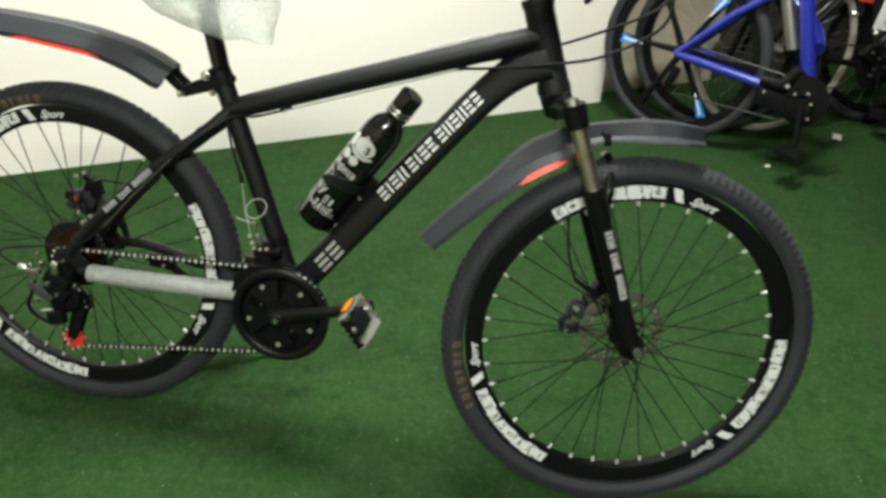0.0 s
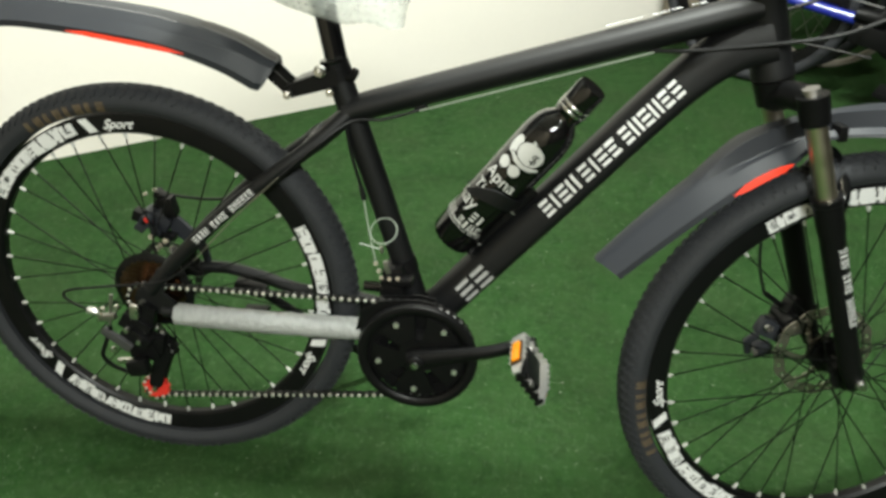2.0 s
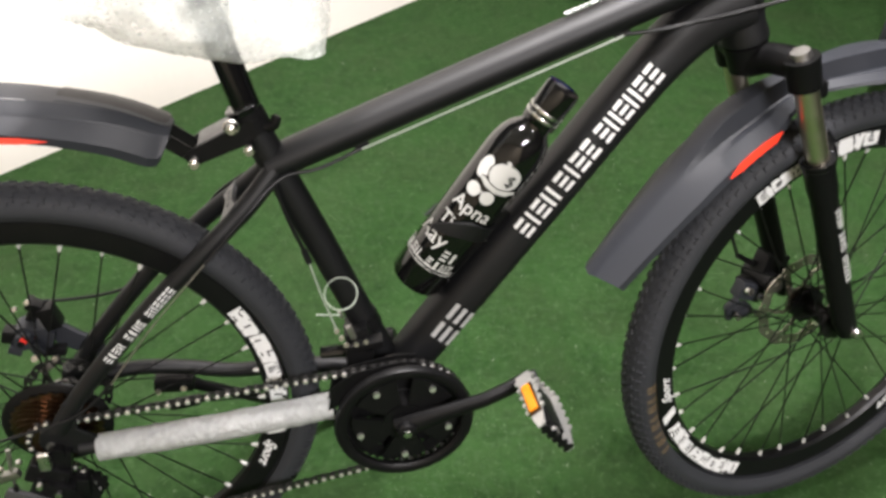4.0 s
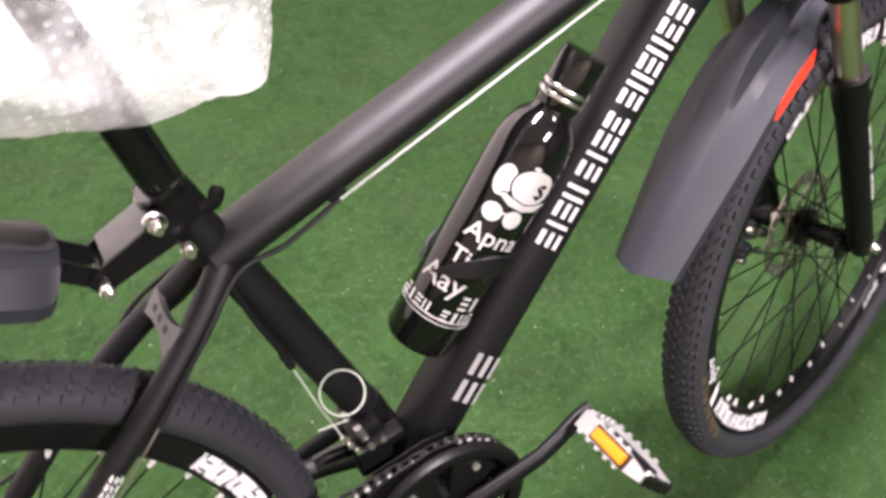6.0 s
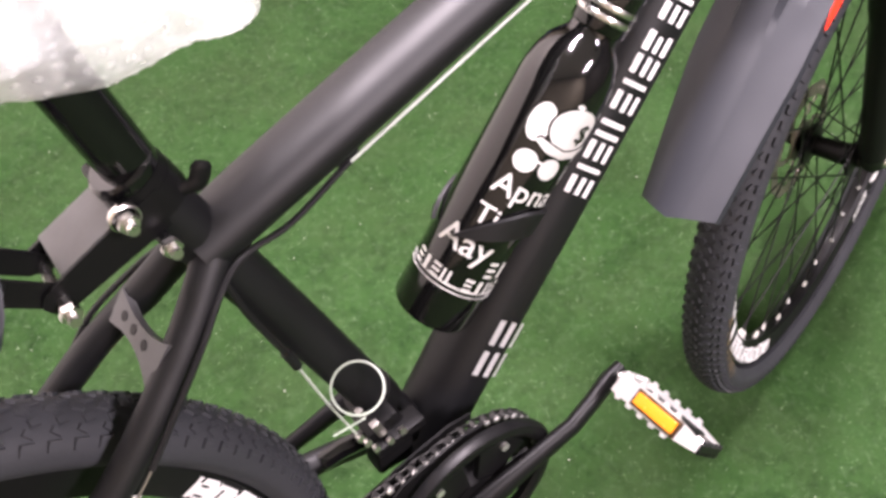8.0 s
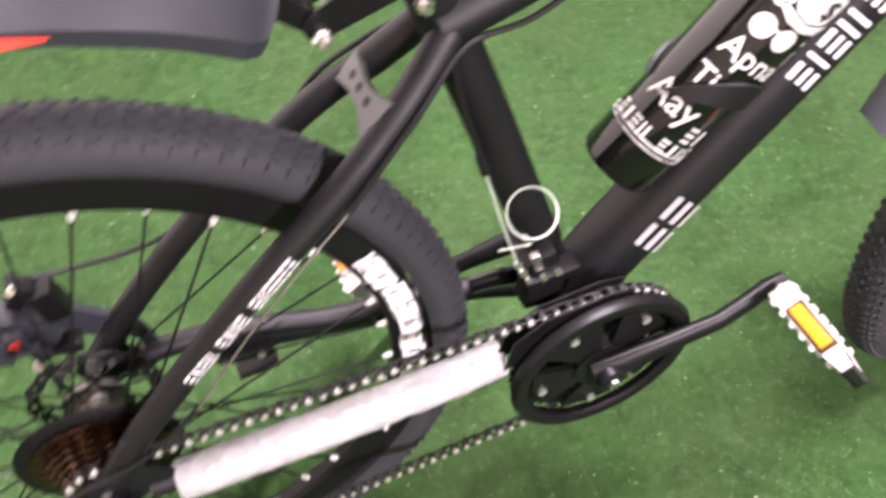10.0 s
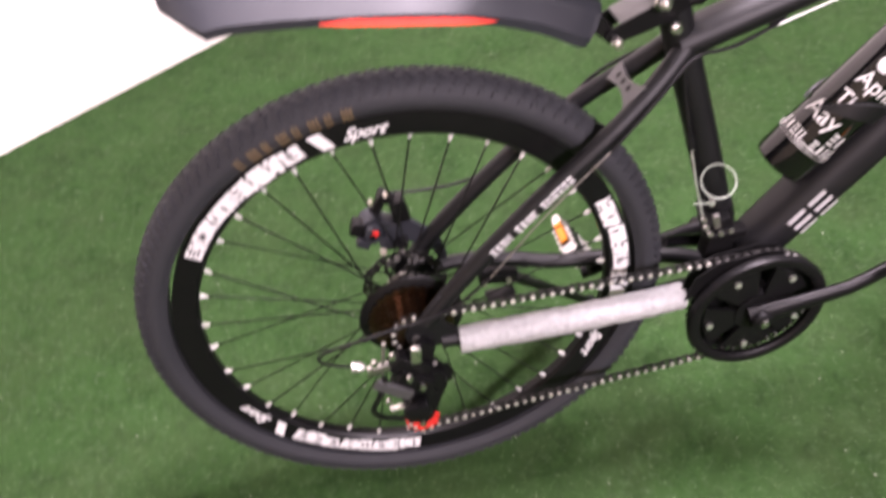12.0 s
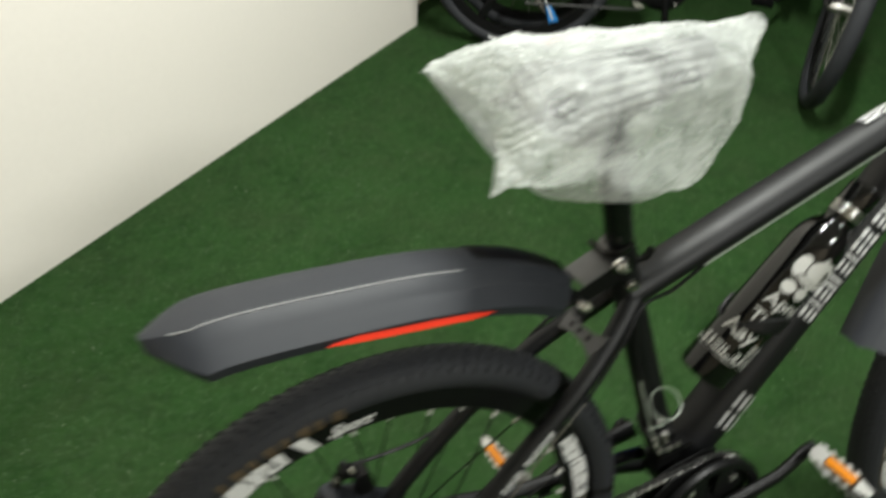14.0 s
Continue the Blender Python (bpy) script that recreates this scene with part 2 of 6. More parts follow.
def tube(bm, pts, r, seg=12, closed=False, caps=True, squash=1.0):
    """A round pipe along pts; r one radius or one a point."""
    fr = frames(pts, closed)
    rings = []
    for i, (p, t, a, b) in enumerate(fr):
        ri = r[i] if isinstance(r, (list, tuple)) else r
        rings.append([bm.verts.new(p + a * (ri * squash * math.cos(2 * math.pi * k / seg)) + b * (ri * math.sin(2 * math.pi * k / seg))) for k in range(seg)])
    n = len(rings)
    for i in range(n if closed else n - 1):
        A, B = rings[i], rings[(i + 1) % n]
        for k in range(seg):
            bm.faces.new((A[k], A[(k + 1) % seg], B[(k + 1) % seg], B[k]))
    if caps and not closed:
        bm.faces.new(rings[0][::-1])
        bm.faces.new(rings[-1])
    return bm


def box_tube(pts, high, wide, power, flare=0.0, seg=32):
    """A pipe with a rounded-box section along pts: half heights one a point, one half width; flare: how much wider it is below."""
    bm = bm_new()
    rings = []
    for (p, t, a, b), h in zip(frames(pts), high):
        if b.z > 0:
            a, b = -a, -b
        ring = []
        for k in range(seg):
            c, q = math.cos(2 * math.pi * k / seg), math.sin(2 * math.pi * k / seg)
            ring.append(bm.verts.new(p + a * (wide * (1 + flare * q) * math.copysign(abs(c) ** (2 / power), c)) + b * (h * math.copysign(abs(q) ** (2 / power), q))))
        rings.append(ring)
    for A, B in zip(rings, rings[1:]):
        for k in range(seg):
            bm.faces.new((A[k], A[(k + 1) % seg], B[(k + 1) % seg], B[k]))
    bm.faces.new(rings[0][::-1])
    bm.faces.new(rings[-1])
    bmesh.ops.recalc_face_normals(bm, faces=bm.faces)
    return bm


def spline(pts, n=8):
    """A smooth line through pts (Catmull-Rom)."""
    P = [Vector(p) for p in pts]
    P = [P[0] * 2 - P[1]] + P + [P[-1] * 2 - P[-2]]
    out = []
    for i in range(1, len(P) - 2):
        for k in range(n):
            t = k / n
            a, b, c, d = P[i - 1], P[i], P[i + 1], P[i + 2]
            out.append(0.5 * ((2 * b) + (c - a) * t + (2 * a - 5 * b + 4 * c - d) * t * t + (3 * b - a - 3 * c + d) * t ** 3))
    out.append(P[-2])
    return out


def bm_new():
    return bmesh.new()


def rod(p0, p1, r, r1=None, seg=12, bm=None):
    return tube(bm or bm_new(), [p0, p1], [r, r if r1 is None else r1], seg)


def revolve(profile, seg=48, closed=True, bm=None):
    """Rings (radius, y) turned about the y axis."""
    bm = bm or bm_new()
    rings = [[bm.verts.new((r * math.sin(2 * math.pi * k / seg), y, r * math.cos(2 * math.pi * k / seg))) for k in range(seg)] for r, y in profile]
    n = len(rings)
    for i in range(n if closed else n - 1):
        A, B = rings[i], rings[(i + 1) % n]
        for k in range(seg):
            bm.faces.new((A[k], B[k], B[(k + 1) % seg], A[(k + 1) % seg]))
    if not closed:
        bm.faces.new(rings[0])
        bm.faces.new(rings[-1][::-1])
    bmesh.ops.recalc_face_normals(bm, faces=bm.faces)
    return bm


def box(size, m=None, bevel=0.0, bm=None):
    bm = bm or bm_new()
    made = bmesh.ops.create_cube(bm, size=1, matrix=(m or Matrix()) @ Matrix.Diagonal((*size, 1)))
    if bevel:
        edges = {e for v in made["verts"] for e in v.link_edges}
        bmesh.ops.bevel(bm, geom=list(edges), offset=bevel, segments=2, affect="EDGES", profile=0.7)
    return bm


def prism(outline, depth, m=None, bevel=0.0, bm=None):
    """A plate with an outline in x, z and a thickness along y."""
    bm = bm or bm_new()
    m = m or Matrix()
    a = [bm.verts.new(m @ Vector((x, -depth / 2, z))) for x, z in outline]
    b = [bm.verts.new(m @ Vector((x, depth / 2, z))) for x, z in outline]
    n = len(a)
    faces = [bm.faces.new(a), bm.faces.new(b[::-1])]
    for k in range(n):
        faces.append(bm.faces.new((a[k], b[k], b[(k + 1) % n], a[(k + 1) % n])))
    bmesh.ops.recalc_face_normals(bm, faces=faces)
    if bevel:
        bmesh.ops.bevel(bm, geom=list({e for f in faces for e in f.edges}), offset=bevel, segments=1, affect="EDGES")
    return bm


def glyph_bars(kind):
    """Plain blocks that fill one character's cell (0..1, 0..1): x0, y0, x1, y1."""
    three = [(0, 0, 1, 0.2), (0, 0.4, 1, 0.6), (0, 0.8, 1, 1)]
    every = {
        0: three,
        1: [(0, 0, 0.28, 1), (0.66, 0, 0.94, 1)],
        2: three,
        3: [(0.05, 0, 0.33, 1), (0.7, 0, 1, 1)],
        4: [(0.25, 0, 0.75, 1)],
        5: [(0, 0, 1, 0.22), (0, 0.42, 0.85, 0.6), (0, 0.78, 1, 1)],
    }
    return every[kind % 6]


def word_line(words, place, height, lean=0.0):
    """Blocks in words: rows of start, end and cell kinds; a narrow cell (4) takes half a place."""
    bm = bm_new()
    for u0, u1, cells in words:
        share = [0.5 if c == 4 else 1.0 for c in cells]
        step = (u1 - u0) / (sum(share) + 0.26 * (len(cells) - 1))
        u = u0
        for c, w in zip(cells, share):
            bars_line([c], lambda x, v, u=u: place(u + x + lean * v, v), step * w, height, 0, bm)
            u += step * (w + 0.26)
    return bm


def bars_line(cells, place, width, height, gap, bm=None, cuts=3):
    """A line of bar glyphs; place(u, v) gives the point and the outward normal at u along and v across. cells: kinds, None for a space."""
    bm = bm or bm_new()
    u = 0.0
    for c in cells:
        if c is not None:
            for x0, y0, x1, y1 in glyph_bars(c):
                grid = []
                for i in range(cuts + 1):
                    col = []
                    for j in range(2):
                        q, nrm = place(u + (x0 + (x1 - x0) * j) * width, (y0 + (y1 - y0) * i / cuts - 0.5) * height)
                        col.append(bm.verts.new(q + nrm * 0.0006))
                    grid.append(col)
                for i in range(cuts):
                    bm.faces.new((grid[i][0], grid[i][1], grid[i + 1][1], grid[i + 1][0]))
        u += width + gap
    return bm


def on_tube(p0, p1, r, tilt=0.0, wide=1.0):
    """Places on the side (towards -y) of a straight tube."""
    p0, p1 = Vector(p0), Vector(p1)
    t = (p1 - p0).normalized()
    up = Vector((0, -1, 0)).cross(t)
    if up.z < 0:
        up = -up
    side = t.cross(up)
    if side.y > 0:
        side = -side

    def place(u, v):
        a = v / r + tilt
        nrm = side * math.cos(a) + up * math.sin(a)
        return p0 + t * u + (side * (math.cos(a) * wide) + up * math.sin(a)) * r, nrm
    return place


# ---- room ----
def wall_box(name, p0, p1, thick, z0, z1, mat):
    """An upright wall whose face runs from p0 to p1; its thickness lies to the left of that way."""
    a, b = Vector((*p0, 0)), Vector((*p1, 0))
    d = (b - a).normalized()
    nrm = Vector((-d.y, d.x, 0))
    bm = bm_new()
    lo = [a, b, b + nrm * thick, a + nrm * thick]
    v = [bm.verts.new(q + Vector((0, 0, z))) for z in (z0, z1) for q in lo]
    for f in ((0, 3, 2, 1), (4, 5, 6, 7), (0, 1, 5, 4), (1, 2, 6, 5), (2, 3, 7, 6), (3, 0, 4, 7)):
        bm.faces.new([v[k] for k in f])
    return tagged(part(name, bm, mat), kind="structure")


wd = Vector((math.cos(radians(WALL_A)), math.sin(radians(WALL_A)), 0))
wn = Vector((-wd.y, wd.x, 0))
corner = Vector((*WALL_P, 0))


def along(u, v=0.0):
    """A point u metres along the wall from its corner, v metres behind its face."""
    q = corner + wd * u + wn * v
    return (q.x, q.y)


tagged(wall_box("wall_north", along(-4.2), along(0), 0.14, 0, CEIL, WALLP), "cream painted plaster wall above the turf", "wall")
tagged(wall_box("wall_alcove", along(0, 0.10), along(0.72, 0.10), 0.14, 0, CEIL, TANP), "tan painted wall behind the parked bicycles", "wall")
# the unlit far stretch of the alcove is drawn by a dark colour
tagged(wall_box("wall_alcove_far", along(0.72, 0.12), along(3.4, 0.12), 0.14, 0, CEIL, SHADEP), "far alcove wall behind the parked bicycles, its shade put into a dark brown colour", "wall")
tagged(wall_box("wall_west", along(-4.2, -5.4), along(-4.2, 0), 0.14, 0, CEIL, TANP), "tan painted plaster wall", "wall")
# east and south lie out of view; coloured dark so black parts reflect less
tagged(wall_box("wall_east", along(3.4, 0.26), along(3.4, -5.4), 0.14, 0, CEIL, SHADEP), "unseen wall coloured dark to deepen reflections", "wall")
tagged(wall_box("wall_south", along(3.54, -5.4), along(-4.34, -5.4), 0.14, 0, CEIL, SHADEP), "unseen wall coloured dark to deepen reflections", "wall")

slab = bm_new()
centre = Vector((*along(-0.4, -2.6), 0))
turn_m = pose(0, 0, 0, 0, 0, WALL_A)
box((8.4, 6.4, 0.2), Matrix.Translation(centre + Vector((0, 0, -0.1))) @ turn_m, bm=slab)
tagged(part("floor", slab, TURF), "dark green artificial turf flooring", "floor", kind="structure")
lid = bm_new()
box((8.4, 6.4, 0.2), Matrix.Translation(centre + Vector((0, 0, CEIL + 0.1))) @ turn_m, bm=lid)
tagged(part("ceiling", lid, CEILP), "white painted ceiling", "ceiling", kind="structure")

for lx, ly, turn, watts in LAMPS:
    base = box((1.26, 0.09, 0.05), None, 0.008)
    lamp = part("ceiling_light", base, CEILP, m=pose(lx, ly, CEIL - 0.025, 0, 0, turn))
    tagged(lamp, "white fluorescent batten fixed to the ceiling", "ceiling light", "ceiling lights")
    part("tube", rod((-0.58, 0, -0.045), (0.58, 0, -0.045), 0.014), GLOW, lamp)


def turf_blades(name, count, x0, x1, y0, y1, tall):
    """Short curled fibres, each one a thin triangle."""
    rng = np.random.default_rng(5)
    x, y = rng.uniform(x0, x1, count), rng.uniform(y0, y1, count)
    a = rng.uniform(0, 2 * np.pi, count)
    w = rng.uniform(0.0006, 0.0013, count)
    h = tall * rng.uniform(0.4, 1.2, count)
    lean = rng.uniform(1.8, 4.5, count) * h
    b = rng.uniform(0, 2 * np.pi, count)
    v = np.zeros((count, 3, 3))
    v[:, 0] = np.c_[x - np.cos(a) * w, y - np.sin(a) * w, np.full(count, -0.001)]
    v[:, 1] = np.c_[x + np.cos(a) * w, y + np.sin(a) * w, np.full(count, -0.001)]
    v[:, 2] = np.c_[x + np.cos(b) * lean, y + np.sin(b) * lean, h]
    side = (v[:, :, :2] - np.array(corner)[:2]) @ np.array((wn.x, wn.y))
    v = v[side.max(1) < -0.001]
    n = len(v)
    me = bpy.data.meshes.new(name)
    me.vertices.add(3 * n)
    me.loops.add(3 * n)
    me.polygons.add(n)
    me.vertices.foreach_set("co", v.ravel())
    me.loops.foreach_set("vertex_index", np.arange(3 * n))
    me.polygons.foreach_set("loop_start", np.arange(0, 3 * n, 3))
    me.update(calc_edges=True)
    return tagged(part(name, me, BLADE), "short dark green fibres of artificial turf", "grass", kind="stuff")


turf_blades("artificial_grass", 640000, -0.85, 2.2, -0.45, 2.3, 0.0026)


# ---- the bicycle ----
BIKE = pose(0, 0, 0.0075, LEAN, 0, 0)
bicycle = new("bicycle")
bicycle.matrix_world = BIKE
tagged(bicycle, "matte black mountain bicycle with disc brakes leaning on its stand", "bicycle")

REAR, BB = Vector((-0.002, -0.004, 0.339)), Vector((0.452, 0, 0.3065))
AXIS_P, AXIS_S, STEER = Vector((0.91, 0, 0.762)), Vector((-0.312, 0, 0.95)).normalized(), 11.6
FORK = Matrix.Translation(AXIS_P) @ Matrix.Rotation(radians(STEER), 4, AXIS_S) @ Matrix.Translation(-AXIS_P)
FRONT = Vector((1.101, -0.022, 0.335))

# frame tubes
tt0, tt1 = Vector((0.322, 0, 0.669)), Vector((0.872, 0, 0.857))
pts = spline([tt0, tt0.lerp(tt1, 0.12) + Vector((0, 0, 0.001)), tt0.lerp(tt1, 0.5) + Vector((0, 0, 0.001)), tt1], 6)
part("top_tube", tube(bm_new(), pts, [0.0193 + 0.001 * min(1, k / 8) for k in range(len(pts))], 20, squash=1.3), MATTE, bicycle)
dt_a, dt_b = Vector((0.49, 0, 0.374)), Vector((0.80, 0, 0.764))
pts = spline([(0.446, 0, 0.316), dt_a, dt_a.lerp(dt_b, 0.5), dt_a.lerp(dt_b, 0.93), (0.842, 0, 0.798), (0.893, 0, 0.822)], 6)
dt_high = [0.0275 + 0.004 * max(0.0, (k - 18) / (len(pts) - 19)) for k in range(len(pts))]
down_tube = part("down_tube", box_tube(pts, dt_high, 0.0335, 3.0, 0.22), MATTE, bicycle)
seat_top = Vector((0.309, 0, 0.726))
seat_dir = (seat_top - BB).normalized()
part("seat_tube", tube(bm_new(), [BB + seat_dir * 0.01 + Vector((0.002, 0, 0)), BB.lerp(seat_top, 0.6) + Vector((0.002, 0, 0)), seat_top], [0.0195, 0.0192, 0.0185], 20), MATTE, bicycle)
ht_top, ht_bot = AXIS_P + AXIS_S * 0.165, AXIS_P + AXIS_S * 0.008
bm = tube(bm_new(), [ht_bot, ht_bot.lerp(ht_top, 0.06), ht_bot.lerp(ht_top, 0.12), ht_bot.lerp(ht_top, 0.88), ht_bot.lerp(ht_top, 0.94), ht_top], [0.0285, 0.0285, 0.0265, 0.025, 0.0275, 0.0275], 24)
part("head_tube", bm, MATTE, bicycle)
gus = prism([(0.80, 0.80), (0.868, 0.81), (0.86, 0.85), (0.845, 0.852)], 0.016, None, 0.003)
part("gusset", gus, MATTE, bicycle)
part("bottom_bracket_shell", rod(BB + Vector((0, -0.036, 0)), BB + Vector((0, 0.036, 0)), 0.021, seg=24), MATTE, bicycle)
part("seatpost", rod(seat_top + seat_dir * -0.02, Vector((0.271, 0, 0.91)), 0.0163, seg=20), GLOSS, bicycle, "glossy black seatpost")
clamp = tube(bm_new(), [seat_top + seat_dir * -0.012, seat_top + seat_dir * 0.006], [0.0212, 0.0212], 20)
clamp = part("seat_clamp", clamp, BLACK, bicycle)
lever = spline([seat_top + Vector((0.016, -0.014, -0.004)), seat_top + Vector((0.026, -0.017, -0.001)), seat_top + Vector((0.032, -0.018, 0.011))], 5)
part("clamp_lever", tube(bm_new(), lever, [0.005, 0.005, 0.005, 0.0055, 0.006, 0.006, 0.006, 0.006, 0.006, 0.006, 0.004], 8, squash=0.5), BLACK, clamp)

stay_lines = {}
for s in (-1, 1):
    line = spline([(0.328, s * 0.014, 0.668), (0.29, s * 0.03, 0.632), (0.235, s * 0.047, 0.588), (0.15, s * 0.056, 0.515), (0.06, s * 0.061, 0.421), (0.012, s * 0.062, 0.360)], 6)
    stay = part("seatstay", tube(bm_new(), line, [0.0125] * 8 + [0.0115] * (len(line) - 8), 14), MATTE, bicycle)
    stay_lines[s] = stay
    if s < 0:
        line = spline([(0.43, s * 0.03, 0.318), (0.37, s * 0.040, 0.326), (0.29, s * 0.052, 0.327), (0.16, s * 0.063, 0.325), (0.03, s * 0.064, 0.326)], 6)
    else:
        line = spline([(0.43, 0.03, 0.303), (0.37, 0.036, 0.319), (0.29, 0.047, 0.323), (0.22, 0.056, 0.320), (0.15, 0.062, 0.334), (0.09, 0.063, 0.343), (0.03, 0.062, 0.340)], 6)
    part("chainstay", tube(bm_new(), line, [0.0125] * 10 + [0.0108] * (len(line) - 10), 14), MATTE, bicycle)
    drop = prism([(-0.016, 0.345), (-0.012, 0.33), (0.01, 0.318), (0.05, 0.322), (0.055, 0.342), (0.035, 0.36), (0.045, 0.398), (0.03, 0.405), (0.005, 0.37), (-0.01, 0.362)], 0.007, pose(0, s * 0.064, 0), 0.0015)
    part("dropout", drop, MATTE, bicycle)
# brake bridge with its holes
bm = bm_new()
plate_at = pose(0.270, 0, 0.627, 0, 42, 0)
rows = []
for k in range(9):
    y = -0.036 + 0.070 * k / 8
    half = 0.0085 + 0.012 * max(0.0, (0.0 - y) / 0.036) ** 2 + 0.006 * max(0.0, (y - 0.012) / 0.022)
    rows.append([bm.verts.new(plate_at @ Vector((dx, y, dz))) for dx, dz in ((-0.003, -half), (-0.003, half * 0.8), (0.003, half * 0.8), (0.003, -half))])
for A, B in zip(rows, rows[1:]):
    for k in range(4):
        bm.faces.new((A[k], A[(k + 1) % 4], B[(k + 1) % 4], B[k]))
bm.faces.new(rows[0])
bm.faces.new(rows[-1][::-1])
bmesh.ops.recalc_face_normals(bm, faces=bm.faces)
bridge = part("stay_bridge", bm, PLATE, bicycle, "grey drilled bridge plate", sharp=30)
for y in (-0.014, 0.003, 0.018):
    part("bridge_hole", rod(plate_at @ Vector((-0.0025, y, 0)), plate_at @ Vector((-0.0034, y, 0)), 0.0038, seg=12), BLACK, bridge)

# bar lettering on the frame
LETTERS = [2, 4, 0, 1, None, 5, 4, 3, 5, None, 0, 1, 0, 0, 5, 2]
dt_t = (dt_b - dt_a).normalized()
dt_up = Vector((-dt_t.z, 0, dt_t.x))


def on_down_tube(rise):
    """Places on the flat near side of the down tube."""
    def place(u, v):
        h = min(0.97, abs(v + rise) / 0.0278)
        return dt_a + dt_t * u + dt_up * (v + rise) + Vector((0, -0.0335 * (1 - 0.22 * (v + rise) / 0.0275) * (1 - h ** 3) ** (1 / 3) - 0.0018, 0)), Vector((0, -1, 0)) + dt_up * (h ** 2 * 0.6 + 0.2)
    return place


WORDS = [(0.2226, 0.292, [2, 4, 0, 1]), (0.3005, 0.368, [2, 4, 0, 5]), (0.378, 0.4806, [0, 3, 0, 1, 5, 2])]
part("lettering", word_line(WORDS, on_down_tube(0.0065), 0.0225), WHITE, down_tube, "white block lettering")
part("lettering", word_line([(0.031, 0.092, [2, 2])], on_down_tube(-0.003), 0.029), GREY_DECAL, down_tube, "grey block monogram")
part("lettering", bars_line(LETTERS, on_tube((0.098, -0.0595, 0.4635), (0.195, -0.0535, 0.5555), 0.0117), 0.0064, 0.0105, 0.0019), WHITE, stay_lines[-1], "small grey lettering")
part("frame_lettering", bars_line([2, 5, 1, 0, 3, None, 5, 2, 3, 0, None, 1, 5], on_tube(tt0.lerp(tt1, 0.66) + Vector((0, 0, 0.003)), tt1, 0.0232, 1.82), 0.0078, 0.018, 0.0025), WHITE, bicycle, "small white lettering")


# ---- wheels, built about the y axis ----
def rim_side(r):
    """Half the rim's width at a radius."""
    return 0.0105 + (r - 0.272) / 0.018 * 0.002 if r < 0.29 else 0.0125


def tyre_side(r):
    """Half the tyre's width at a radius."""
    q = max(-1, min(1, (r - 0.3195) / 0.0235))
    return 0.0262 * math.sqrt(1 - q * q)


def decal_arc(bm, a0, a1, r0, r1, s, seg=10, slant=0.0, lift=0.0008, side=rim_side):
    """A patch of a ring between two angles (degrees, from the top, towards the front), on the side s."""
    rows = []
    for k in range(seg + 1):
        row = []
        for j in range(4):
            r = r0 + (r1 - r0) * j / 3
            a = radians(a0 + (a1 - a0) * k / seg + slant * j / 3)
            row.append(bm.verts.new((r * math.sin(a), s * (side(r) + lift), r * math.cos(a))))
        rows.append(row)
    for p, q in zip(rows, rows[1:]):
        for j in range(3):
            bm.faces.new((p[j], p[j + 1], q[j + 1], q[j]))
    return bm


def text_mesh(words, size, bold=0.0):
    """The outline of words in the built-in font, filled, as points and faces."""
    cu = bpy.data.curves.new("words", "FONT")
    cu.body, cu.size, cu.resolution_u = words, size, 3
    cu.align_x, cu.offset = "CENTER", bold
    ob = bpy.data.objects.new("words", cu)
    scene.collection.objects.link(ob)
    me = bpy.data.meshes.new_from_object(ob.evaluated_get(bpy.context.evaluated_depsgraph_get()))
    bpy.data.objects.remove(ob)
    bm = bm_new()
    bm.from_mesh(me)
    bpy.data.meshes.remove(me)
    return bm


def bent_text(words, size, place, shear=0.0, bold=0.0):
    bm = text_mesh(words, size, bold)
    bmesh.ops.subdivide_edges(bm, edges=[e for e in bm.edges if e.calc_length() > size * 0.25], cuts=2)
    bmesh.ops.triangulate(bm, faces=bm.faces)
    for v in bm.verts:
        q, nrm = place(v.co.x + shear * v.co.y, v.co.y)
        v.co = q + nrm * 0.0007
    return bm


R_RIM = 0.268


def tyre_profile():
    out = []
    for k in range(21):
        a = radians(-130 + 260 * k / 20)
        out.append((0.3195 + 0.0235 * math.cos(a) * (1.0 if abs(a) < 1.57 else 0.97), 0.0265 * math.sin(a) * (0.98 if abs(a) < 1.9 else 0.86)))
    return out


